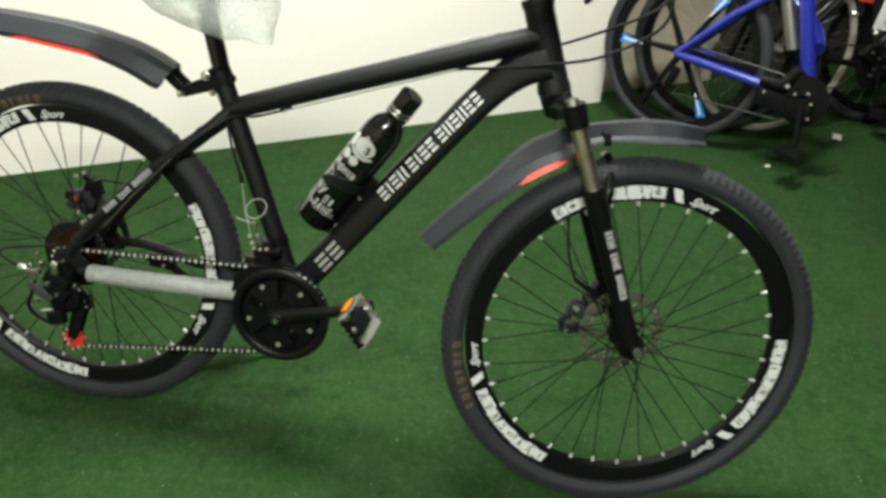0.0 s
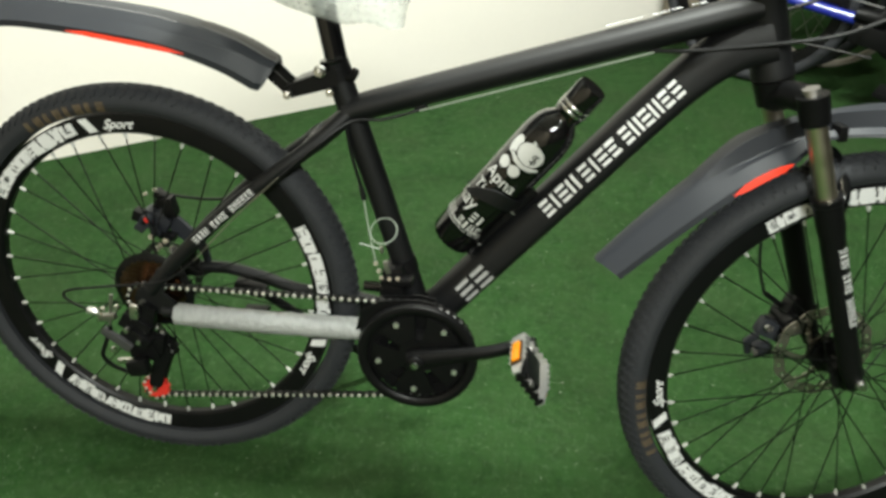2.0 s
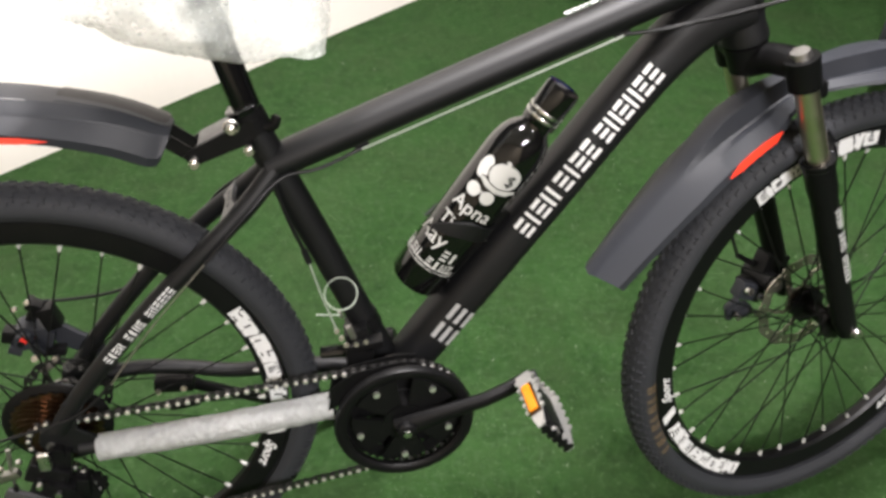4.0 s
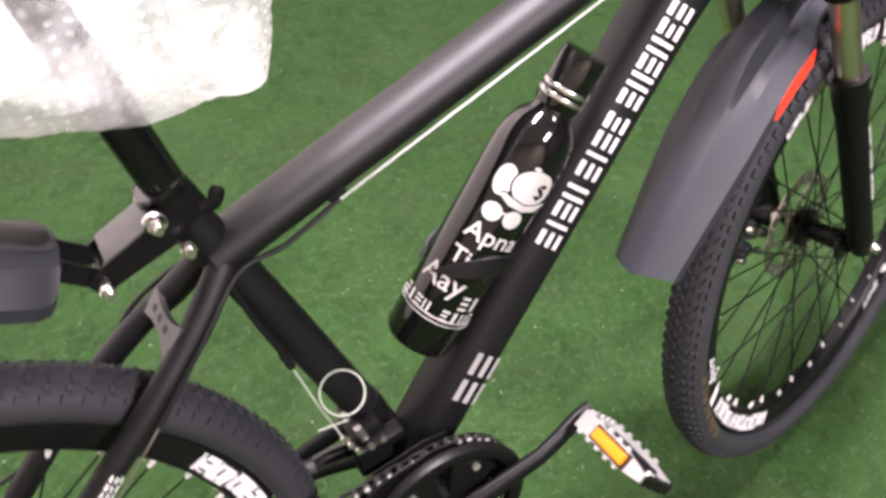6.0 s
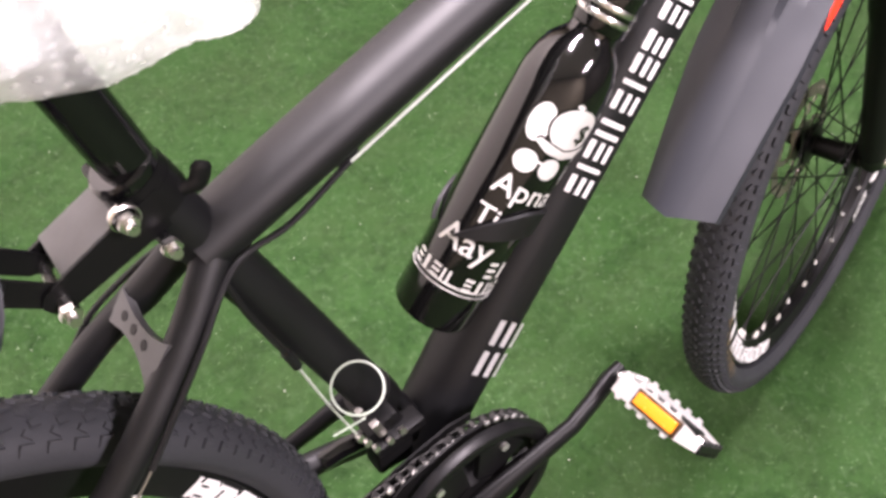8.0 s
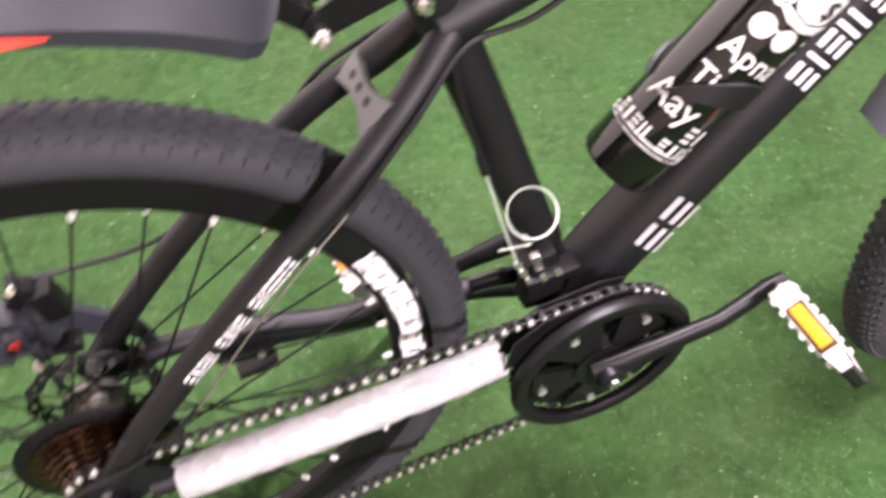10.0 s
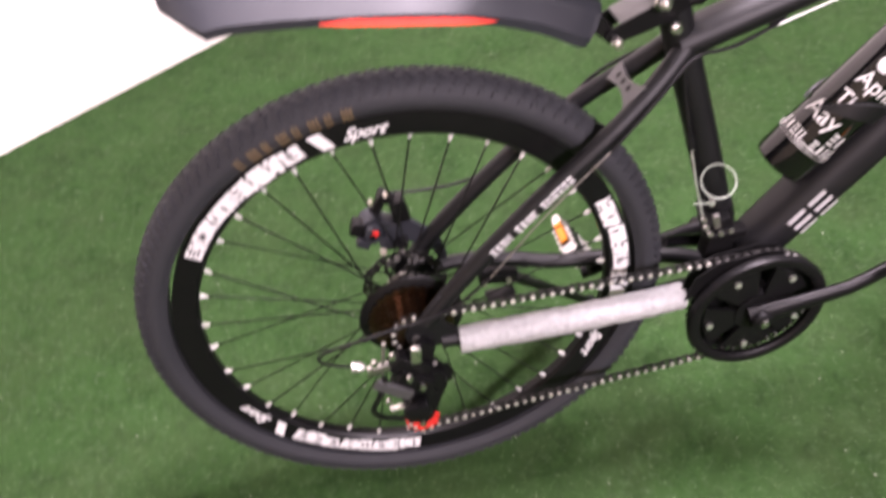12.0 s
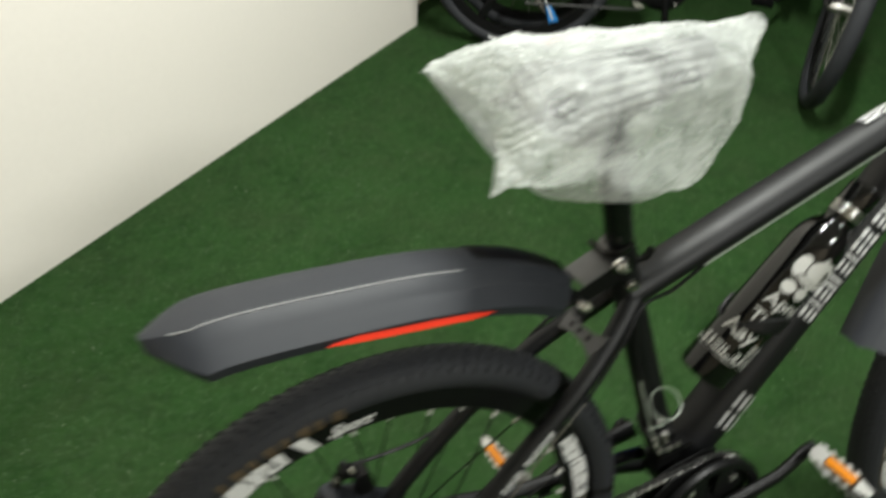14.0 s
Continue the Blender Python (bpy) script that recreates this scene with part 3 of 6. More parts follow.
def tread_mesh():
    """Rows of small blocks round the crown and shoulders."""
    verts, faces = [], []

    def block(ang, tilt, length, width, tall, skew=0.0):
        a, t = radians(ang), radians(tilt)
        radial = Vector((math.sin(a), 0, math.cos(a)))
        tang = Vector((math.cos(a), 0, -math.sin(a)))
        out = radial * math.cos(t) + Vector((0, 1, 0)) * math.sin(t)
        side = radial * -math.sin(t) + Vector((0, 1, 0)) * math.cos(t)
        k = math.cos(radians(skew)), math.sin(radians(skew))
        tang, side = tang * k[0] + side * k[1], side * k[0] - tang * k[1]
        c = radial * 0.3195 + radial * (0.0235 * math.cos(t)) + Vector((0, 0.026 * math.sin(t), 0))
        i = len(verts)
        for h, k in ((-0.001, 1.0), (tall, 0.8)):
            for sx, sy in ((-1, -1), (1, -1), (1, 1), (-1, 1)):
                verts.append(c + out * h + tang * (sx * length * 0.5 * k) + side * (sy * width * 0.5 * k))
        for f in ((4, 5, 6, 7), (0, 1, 5, 4), (1, 2, 6, 5), (2, 3, 7, 6), (3, 0, 4, 7)):
            faces.append([i + q for q in f])
    n = 132
    for k in range(n):
        ang = 360 * k / n
        for e in (-1, 1):
            half = 0.0 if e > 0 else 180 / n
            block(ang + half, e * 8, 0.0085, 0.0052, 0.0017, e * 24)
            block(ang + half + 0.9, e * 24, 0.0075, 0.0058, 0.0017, e * -18)
            block(ang + half + 0.2, e * 40, 0.0078, 0.0048, 0.0019, e * 30)
            block(ang + half, e * 55, 0.0095, 0.0034, 0.0024)
            block(ang + half - 0.55, e * 62, 0.0030, 0.0066, 0.0021)
    me = bpy.data.meshes.new("tread")
    me.from_pydata(verts, [], faces)
    return me


def wheel(name, m, gold, turn, label, rear):
    """Rim with its tyre, spokes, nipples, decals and hub. turn: degrees by which the decals are turned."""
    rim_profile = [(R_RIM, -0.006), (R_RIM + 0.004, -0.0105), (0.290, -0.0125), (0.3005, -0.0125), (0.3005, 0.0125), (0.290, 0.0125), (R_RIM + 0.004, 0.0105), (R_RIM, 0.006)]
    rim = part(name, revolve(rim_profile, 120), RIMBLK, bicycle, label, m)
    part("tyre", revolve(tyre_profile(), 120), RUBBER, rim)
    tagged(part("tread", tread_mesh(), RUBBER, rim), kind="stuff")
    # decals: blocks of white with dark cuts, a slash, and a script word, three times round
    rng = random.Random(3)
    for third in range(3):
        a = turn + third * 121
        for s in (-1, 1):
            white, cuts = bm_new(), bm_new()
            for k in range(8):
                b = a + k * 4.95
                decal_arc(white, b, b + 4.98, 0.2975 + rng.uniform(-0.0025, 0.001), 0.2745 + rng.uniform(-0.0015, 0.003), s, 3, rng.uniform(-0.9, 0.9), lift=0.0008 + 0.0001 * (k % 2))
                # plain bars where each printed character stands
                lo, hi, b = 0.2795 + rng.uniform(-0.001, 0.003), 0.2915 + rng.uniform(-0.002, 0.002), b + rng.uniform(0.8, 1.6)
                kind = rng.randrange(4)
                if kind < 2:
                    for q in range(3 - kind):
                        r = lo + (hi - lo - 0.002) * q / (2 - kind)
                        decal_arc(cuts, b, b + rng.uniform(1.5, 2.3), r + 0.0022, r, s, 2, rng.uniform(-0.4, 0.4), lift=0.0013)
                else:
                    for q in range(kind - 1):
                        decal_arc(cuts, b + q * 1.5, b + q * 1.5 + 0.55, hi, lo + rng.uniform(0, 0.003), s, 1, lift=0.0013)
                for q in range(4):
                    e = a + k * 4.95 + rng.uniform(0, 4.6)
                    edge = rng.random() < 0.5
                    decal_arc(cuts, e, e + rng.uniform(0.3, 0.7), 0.298 if edge else 0.278, 0.2945 - rng.uniform(0, 0.003) if edge else 0.2735, s, 1, rng.uniform(-0.5, 0.5), lift=0.0013)
            part("rim_decal", white, WHITE, rim, "white block decal")
            part("decal_mark", cuts, RIMBLK, rim, "dark marks on the decal")
            part("rim_slash", decal_arc(bm_new(), a + 42, a + 45, 0.298, 0.2745, s, 3, 2.2), WHITE, rim, "white slash")

        mid = a + 54

        def place(u, v):
            ang = radians(mid) + u / 0.285
            r = 0.2775 + v
            return Vector((r * math.sin(ang), -rim_side(r), r * math.cos(ang))), Vector((0, -1, 0))
        part("rim_script", bent_text("Sport", 0.021, place, 0.6, 0.0006), WHITE, rim, "white script word")
    for k in range(8):
        bm = bm_new()
        for q in range(3 if k % 2 else 2):
            decal_arc(bm, gold + k * 3.3 + q * 0.8, gold + k * 3.3 + q * 0.8 + 0.36, 0.324, 0.3075, -1, 1, side=tyre_side)
        part("tyre_lettering", bm, GOLD_DECAL, rim, "worn gold lettering")
    # hub
    if rear:
        hub = [(0.006, -0.066), (0.006, -0.03), (0.03, -0.022), (0.03, -0.018), (0.016, -0.014), (0.015, 0.025), (0.029, 0.03), (0.029, 0.034), (0.02, 0.038), (0.006, 0.04), (0.006, 0.066)]
    else:
        hub = [(0.006, -0.062), (0.01, -0.05), (0.012, -0.034), (0.025, -0.03), (0.025, -0.026), (0.015, -0.022), (0.013, 0.02), (0.028, 0.024), (0.028, 0.03), (0.012, 0.04), (0.006, 0.062)]
    part("hub", revolve(hub, 28, closed=False), DULL if rear else BLACK, rim, "wheel hub")
    spoke_me = to_mesh(rod((0, 0, 0), (0, 0, 1), 0.00115, seg=6), "spoke")
    spoke_me.materials.append(BLACK)
    nip_me = to_mesh(tube(bm_new(), [(0, 0, -0.001), (0, 0, 0.006), (0, 0, 0.010)], [0.0029, 0.0027, 0.0017], 8), "nipple")
    nip_me.materials.append(NIPPLE)
    n = 36
    for k in range(n):
        s = -1 if k % 2 else 1
        a = radians(360 * (k + 0.5) / n)
        lead = (1 if (k // 2) % 2 else -1) * radians(62)
        foot = Vector((0.026 * math.sin(a + lead), s * (0.028 if not rear else 0.026), 0.026 * math.cos(a + lead)))
        head = Vector((R_RIM * math.sin(a), s * 0.002, R_RIM * math.cos(a)))
        d = foot - head
        q = Vector((0, 0, 1)).rotation_difference(d.normalized()).to_matrix().to_4x4()
        part("spoke", spoke_me, None, rim, m=Matrix.Translation(head) @ q @ Matrix.Diagonal((1, 1, d.length, 1)))
        part("nipple", nip_me, None, rim, m=Matrix.Translation(head) @ q)
    return rim


def disc_rotor(name, y, parent, mat, m=None):
    """A brake disc: waved ring with slots, and six swept arms."""
    bm = bm_new()
    seg = 72
    outer = lambda k: 0.08 + 0.0018 * math.cos(12 * 2 * math.pi * k / seg)
    inner = lambda k: 0.064 + 0.002 * math.cos(12 * 2 * math.pi * k / seg + 1)
    mid = 0.0725
    rings = [[], [], [], []]
    for k in range(seg):
        a = 2 * math.pi * k / seg
        for ring, r in zip(rings, (inner(k), mid - 0.003, mid + 0.003, outer(k))):
            ring.append(bm.verts.new((r * math.sin(a), y, r * math.cos(a))))
    for k in range(seg):
        j = (k + 1) % seg
        for i in range(3):
            if i == 1 and k % 3 == 1:
                continue
            bm.faces.new((rings[i][k], rings[i][j], rings[i + 1][j], rings[i + 1][k]))
    for arm in range(6):
        a = 2 * math.pi * arm / 6
        for i in range(6):
            q = []
            for t in (i / 6, (i + 1) / 6):
                r = 0.024 + (0.066 - 0.024) * t
                b = a + 0.55 * t
                w = 0.0042
                q.append([Vector((r * math.sin(b + e * w / r), y, r * math.cos(b + e * w / r))) for e in (-1, 1)])
            bm.faces.new([bm.verts.new(p) for p in (q[0][0], q[0][1], q[1][1], q[1][0])])
    bmesh.ops.recalc_face_normals(bm, faces=bm.faces)
    bmesh.ops.solidify(bm, geom=bm.faces[:], thickness=0.0018)
    carrier = revolve([(0.012, y - 0.002), (0.027, y - 0.002), (0.027, y + 0.002), (0.012, y + 0.002)], 24, bm=bm)
    return part(name, carrier, mat, parent, "perforated steel brake disc", m)


rear_wheel = wheel("rear_wheel", Matrix.Translation(REAR), -32, -60, "black rear rim with white decals", True)
front_wheel = wheel("front_wheel", Matrix.Translation(FRONT) @ Matrix.Rotation(radians(STEER), 4, AXIS_S), 242, -36, "black front rim with white decals", False)
disc_rotor("brake_disc", 0.044, rear_wheel, CHAIN, Matrix.Diagonal((0.72, 1, 0.72, 1)))
disc_rotor("brake_disc", 0.042, front_wheel, ROTOR)
for a in (20, 140, 260):
    q = Vector((0.0175 * math.sin(radians(a)), 0.024, 0.0175 * math.cos(radians(a))))
    part("hub_bolt", tube(bm_new(), [q, q + Vector((0, -0.005, 0)), q + Vector((0, -0.007, 0))], [0.0075, 0.0075, 0.004], 10), BRIGHT, rear_wheel, "bright hub bolt")

# cassette with its guard disc
guard_disc = revolve([(0.03, -0.0215), (0.066, -0.019), (0.069, -0.021), (0.066, -0.0235), (0.03, -0.024)], 48)
part("spoke_protector", guard_disc, BLACK, rear_wheel, "black plastic disc")


def cog(r, y, teeth, thick=0.0022, mat=None, name="cog", parent=None):
    outline = []
    for k in range(teeth * 2):
        a = math.pi * k / teeth
        rr = r + (0.002 if k % 2 else -0.002)
        outline.append((rr * math.sin(a), rr * math.cos(a)))
    bm = prism(outline, thick, pose(0, y, 0))
    return part(name, bm, mat or BRONZE, parent)


for k, teeth in enumerate((28, 24, 22, 20, 18, 16, 14)):
    cog(teeth * 0.0127 / (2 * math.pi), -0.0265 - 0.0044 * k, teeth, 0.002, BRONZE, "cog", rear_wheel)
part("freewheel_body", rod((0, -0.022, 0), (0, -0.057, 0), 0.024, seg=24), BRONZE, rear_wheel)

# ---- fork, steered ----
leg_top, leg_bot = Vector((0.934, -0.010, 0.742)), Vector((1.087, -0.016, 0.352))
bm = bm_new()
tube(bm, [AXIS_P + AXIS_S * 0.004, AXIS_P + AXIS_S * -0.03], [0.027, 0.024], 20)
for s in (-1, 1):
    tube(bm, spline([(0.914, 0, 0.742), (0.922, s * 0.03 - 0.005, 0.752), (0.930, s * 0.065 - 0.01, 0.752)], 4), [0.021, 0.021, 0.02, 0.019, 0.019, 0.019, 0.019, 0.0185, 0.018], 12)
    tube(bm, [leg_top + Vector((-0.007, s * 0.065, 0.02)), leg_top + Vector((0.006, s * 0.065, -0.017))], [0.0205, 0.0195], 16)
fork = part("fork", bm, BLACK, bicycle, "black suspension fork with gold stanchions", FORK)
leg_dir = (leg_bot - leg_top).normalized()
for s in (-1, 1):
    off = Vector((0, s * 0.065, 0))
    part("top_cap", rod(leg_top + off + leg_dir * -0.03, leg_top + off + leg_dir * -0.02, 0.011, 0.0125, 12), DULL, fork)
    part("stanchion", rod(leg_top + off, leg_top + off + leg_dir * 0.16, 0.0142, seg=18), STANCH, fork, "gold-tinted chrome stanchion")
    lo = leg_top + off + leg_dir * 0.125
    bm = tube(bm_new(), [lo, lo + leg_dir * 0.008, lo + leg_dir * 0.01, lo + leg_dir * 0.045, lo + leg_dir * 0.06, leg_bot + off], [0.0215, 0.0215, 0.0195, 0.0195, 0.0175, 0.0165], 18)
    tube(bm, [leg_bot + off - leg_dir * 0.005, leg_bot + off + Vector((0.012, 0, -0.022))], [0.0165, 0.014], 14)
    part("fork_leg", bm, BLACK, fork, "black lower leg")
bm = bm_new()
arch = spline([leg_top + leg_dir * 0.16 + Vector((0.012, -0.06, 0)), leg_top + leg_dir * 0.13 + Vector((0.03, -0.05, 0.01)), leg_top + leg_dir * 0.10 + Vector((0.04, 0, 0.02)), leg_top + leg_dir * 0.13 + Vector((0.03, 0.05, 0.01)), leg_top + leg_dir * 0.16 + Vector((0.012, 0.06, 0))], 5)
part("fork_arch", tube(bm, arch, 0.009, 10), GLOSS, fork)
plet = leg_top + Vector((0, -0.065, 0)) + leg_dir * 0.20
part("fork_lettering", bars_line(LETTERS, on_tube(plet, plet + leg_dir, 0.0181, 0.3), 0.0062, 0.012, 0.0019), WHITE, fork, "white block lettering")
bm = rod(Vector((1.098, -0.098, 0.338)), Vector((1.098, 0.070, 0.338)), 0.0055)
tube(bm, [(1.098, -0.092, 0.338), (1.098, -0.103, 0.338)], [0.009, 0.007], 12)
part("front_axle", bm, STEEL, fork, "bright axle and nut")
bm = box((0.045, 0.03, 0.05), pose(1.058, 0.05, 0.385, 0, 20, 0), 0.006)
box((0.05, 0.02, 0.022), pose(1.04, 0.06, 0.36, 0, -10, 0), 0.005, bm=bm)
rod(Vector((1.045, 0.02, 0.37)), Vector((1.045, 0.075, 0.37)), 0.017, bm=bm)
tube(bm, [(1.035, 0.06, 0.39), (1.005, 0.062, 0.41)], [0.005, 0.004], 8)
cal = part("brake_caliper", bm, BLACK, fork, "black disc brake caliper")
bm = box((0.05, 0.022, 0.030), pose(1.022, 0.046, 0.352, 0, 24, 0), 0.006)
tube(bm, [(1.000, 0.040, 0.345), (0.985, 0.044, 0.330), (0.992, 0.046, 0.308)], [0.008, 0.007, 0.006], 10)
box((0.03, 0.02, 0.018), pose(1.012, 0.044, 0.318, 0, -12, 0), 0.004, bm=bm)
part("caliper_body", bm, GUARD, cal, "grey caliper arm")
for p, r in (((1.035, 0.030, 0.345), 0.0075), ((1.008, 0.032, 0.362), 0.006), ((0.994, 0.034, 0.318), 0.005), ((1.03, 0.032, 0.316), 0.0055)):
    part("caliper_bolt", rod(p, Vector(p) + Vector((0, -0.008, 0.002)), r, seg=10), STEEL, cal, "bright bolt")
part("caliper_adjuster", rod(Vector((1.045, 0.012, 0.37)), Vector((1.045, 0.02, 0.37)), 0.011), DULL, fork)
cable = spline([(1.005, 0.062, 0.41), (0.985, 0.063, 0.47), (0.968, 0.06, 0.6), (0.95, 0.05, 0.72)], 8)
part("brake_cable", tube(bm_new(), cable, 0.0025, 8), HOUSING, fork)


# ---- mudguards ----
def mudguard(line, widths, drops, name, parent, label, m=None, thick=0.0025, sharp=14, lip=1.0):
    """A folded blade along a line in x, z: a flat top, plane sloping sides with a groove that runs out, and a turned-down lip."""
    fr = [Vector((x, 0, z)) for x, z in line]
    half = [(0.985, -1.0), (1.0, -0.74), (0.71, -0.372), (0.685, -0.341), (0.66, -0.309), (0.44, -0.03), (0.40, 0.0)]
    profile = [(-y, z) for y, z in half] + [(0, 0.06)] + half[::-1]
    bm = bm_new()
    rows = []
    for i, p in enumerate(fr):
        a, b = fr[max(0, i - 1)], fr[min(len(fr) - 1, i + 1)]
        t = (b - a).normalized()
        up = Vector((-t.z, 0, t.x))
        if up.z < 0 and abs(up.z) > abs(up.x):
            up = -up
        w, d = widths[i], drops[i]
        deep = 1 + (lip - 1) * max(0.0, 1 - 2.9 * i / len(fr))
        row = []
        for yy, dz in profile:
            if dz == -0.341:
                dz -= 0.07 * max(0.0, 1 - 2.2 * i / len(fr))
            row.append(bm.verts.new(p + Vector((0, yy * w, 0)) + up * (dz * d * (deep if dz < -0.7 else 1))))
        rows.append(row)
    for A, B in zip(rows, rows[1:]):
        for k in range(len(A) - 1):
            bm.faces.new((A[k], A[k + 1], B[k + 1], B[k]))
    bmesh.ops.recalc_face_normals(bm, faces=bm.faces)
    bmesh.ops.solidify(bm, geom=bm.faces[:], thickness=thick)
    return part(name, bm, GUARD, parent, label, m, sharp)


line = [(v.x, v.z) for v in spline([(0.228, 0, 0.736), (0.16, 0, 0.769), (0.06, 0, 0.793), (-0.06, 0, 0.804), (-0.14, 0, 0.807), (-0.178, 0, 0.802), (-0.209, 0, 0.794)], 4)]
n = len(line)
rwid = [0.036 + 0.02 * min(1, k / 7) if k < n - 6 else 0.056 - 0.0465 * ((k - n + 6) / 5) ** 1.2 for k in range(n)]
rdrp = [0.026 + 0.009 * min(1, k / 7) if k < n - 6 else 0.035 - 0.0045 * (k - n + 6) for k in range(n)]
# rounded front end
rounding = [(0.3, 0.84, 0.5), (0.36, 0.92, 0.72), (0.48, 0.97, 0.88), (0.7, 1.0, 0.97)]
gline = [(line[0][0] + f * (line[1][0] - line[0][0]), line[0][1] + f * (line[1][1] - line[0][1])) for f, a, b in rounding] + line[1:]
gwid = [rwid[0] * a for f, a, b in rounding] + rwid[1:]
gdrp = [rdrp[0] * b for f, a, b in rounding] + rdrp[1:]
rear_guard = mudguard(gline, gwid, gdrp, "rear_mudguard", bicycle, "dark grey plastic rear mudguard with red strips", pose(0.003, -0.009, -0.002), lip=2.0)


def front_blade(line, widths, drops, hood, arrow, m):
    """The front mudguard: an arrow-ended blade with a flat crown, sloping flanks, a lip, and a hood that rises from row hood on."""
    P = [Vector((x, 0, z)) for x, z in line]
    half = [(1.0, -1.0), (0.965, -0.70), (0.66, -0.30), (0.44, -0.10), (0.38, -0.05), (0.30, 0.0), (0.15, 0.03)]
    profile = [(-q, z) for q, z in half] + [(0, 0.04)] + half[::-1]
    last = len(P) - 1

    def at(f):
        i = min(last - 1, int(f))
        a, b = P[max(0, i - 1)].lerp(P[i], 0.5), P[i + 1]
        t = (b - a).normalized()
        k = f - i
        return P[i].lerp(P[i + 1], k), Vector((-t.z, 0, t.x)), widths[i] + (widths[i + 1] - widths[i]) * k, drops[i] + (drops[i + 1] - drops[i]) * k

    bm = bm_new()
    rows = []
    for i in range(2 * last + 1):
        row = []
        for q, dz in profile:
            f = arrow * abs(q) + (last - arrow * abs(q)) * i / (2 * last)
            p, up, w, d = at(f)
            rise = min(1.0, max(0.0, (f - hood) / 4)) * (0.015 if abs(q) < 0.34 else (-0.007 if abs(q) < 0.45 else 0.0))
            row.append(bm.verts.new(p + Vector((0, q * w, 0)) + up * (dz * d + rise)))
        rows.append(row)
    for A, B in zip(rows, rows[1:]):
        for k in range(len(A) - 1):
            bm.faces.new((A[k], A[k + 1], B[k + 1], B[k]))
    bmesh.ops.recalc_face_normals(bm, faces=bm.faces)
    bmesh.ops.solidify(bm, geom=bm.faces[:], thickness=0.0025)
    return part("front_mudguard", bm, GUARD, bicycle, "dark grey plastic front mudguard with red strips", m, sharp=24)


fline = [(v.x, v.z) for v in spline([(0.697, 0, 0.497), (0.755, 0, 0.560), (0.824, 0, 0.627), (0.89, 0, 0.675), (0.96, 0, 0.703), (1.04, 0, 0.718), (1.11, 0, 0.722), (1.170, 0, 0.716)], 4)]
n = len(fline)
wid = [0.038 + 0.014 * min(1, k / 7) if k < 14 else (0.052 - 0.018 * min(1, (k - 13) / 3) if k < 19 else (0.034 + 0.030 * min(1, (k - 18) / 4) if k < n - 4 else 0.064 - 0.010 * (k - n + 4))) for k in range(n)]
drp = [0.028 + 0.004 * min(1, k / 9) if k < 15 else max(0.013, 0.032 - 0.006 * (k - 14)) for k in range(n)]
front_guard = front_blade(fline, wid, drp, 7.5, 0.5, FORK @ pose(0, -0.012, 0))


def red_strip(parent, line, i0, i1, widths, drops, sides=(-1, 1), taper=0.6, rise=0.86):
    """A long leaf-shaped strip on the sides of a mudguard."""
    for s in sides:
        bm = bm_new()
        rows = []
        for i in range(i0, i1 + 1):
            x, z = line[i]
            a, b = line[i - 1], line[i + 1]
            t = Vector((b[0] - a[0], 0, b[1] - a[1])).normalized()
            up = Vector((-t.z, 0, t.x))
            if up.z < 0 and abs(up.z) > abs(up.x):
                up = -up
            f = math.sin(math.pi * min(1, max(0.0, (i - i0) / (i1 - i0)))) ** taper
            w, d = widths[i], drops[i]
            c = Vector((x, s * (w * 0.99 + 0.0022), z)) + up * (-rise * d)
            half = up * (0.0047 * f + 0.0003)
            rows.append((bm.verts.new(c - half), bm.verts.new(c + half + Vector((0, -s * 0.0030 * f, 0)))))
        for p, q in zip(rows, rows[1:]):
            bm.faces.new((p[0], p[1], q[1], q[0]))
        bmesh.ops.recalc_face_normals(bm, faces=bm.faces)
        bmesh.ops.solidify(bm, geom=bm.faces[:], thickness=0.0012)
        part("reflective_strip", bm, RED, parent, "bright red reflective strip")


x, z = fline[18]
part("guard_clamp", box((0.012, 0.074, 0.022), pose(x, 0, z - 0.008, 0, -8, 0), 0.004), BLACK, front_guard, "black clamp round the mudguard")
red_strip(rear_guard, line, 6, 12, rwid, rdrp, taper=0.75, rise=0.9)
red_strip(front_guard, fline, 9, 14, wid, drp, (-1,), 0.25)

# highlight along the crease, laid on as a thin pale grey tube
crest = [(x, -0.42 * w, z + 0.0004) for (x, z), w in list(zip(line, rwid))[7:-3]]
part("crease", tube(bm_new(), crest, 0.0005, 6), GREY_DECAL, rear_guard, "pale line drawn as the crease's highlight")

# dark flap lying over the front half of the rear mudguard
bm = bm_new()
rows = []
edge = []
for k, (x, z) in enumerate(gline[2:10]):
    inset = (0.006, 0.002, 0.0, 0.0, 0.0, 0.0, 0.0, 0.0)[k]
    rows.append([bm.verts.new((x, y, z + h)) for y, h in ((-0.017 + inset, -0.0005), (0.006, 0.0035), (0.03 - inset, -0.002))])
    edge.append((x, -0.017 + inset, z - 0.0002))
for A, B in zip(rows, rows[1:]):
    for k in range(2):
        bm.faces.new((A[k], A[k + 1], B[k + 1], B[k]))
bmesh.ops.recalc_face_normals(bm, faces=bm.faces)
bmesh.ops.solidify(bm, geom=bm.faces[:], thickness=0.002)
flap = part("guard_flap", bm, BLACK, rear_guard, "black upper flap")
# worn edge whose glint is given by a paler strip
part("flap_edge", tube(bm_new(), edge, 0.0013, 6), GUARD, flap, "worn edge, paler to draw its glint")

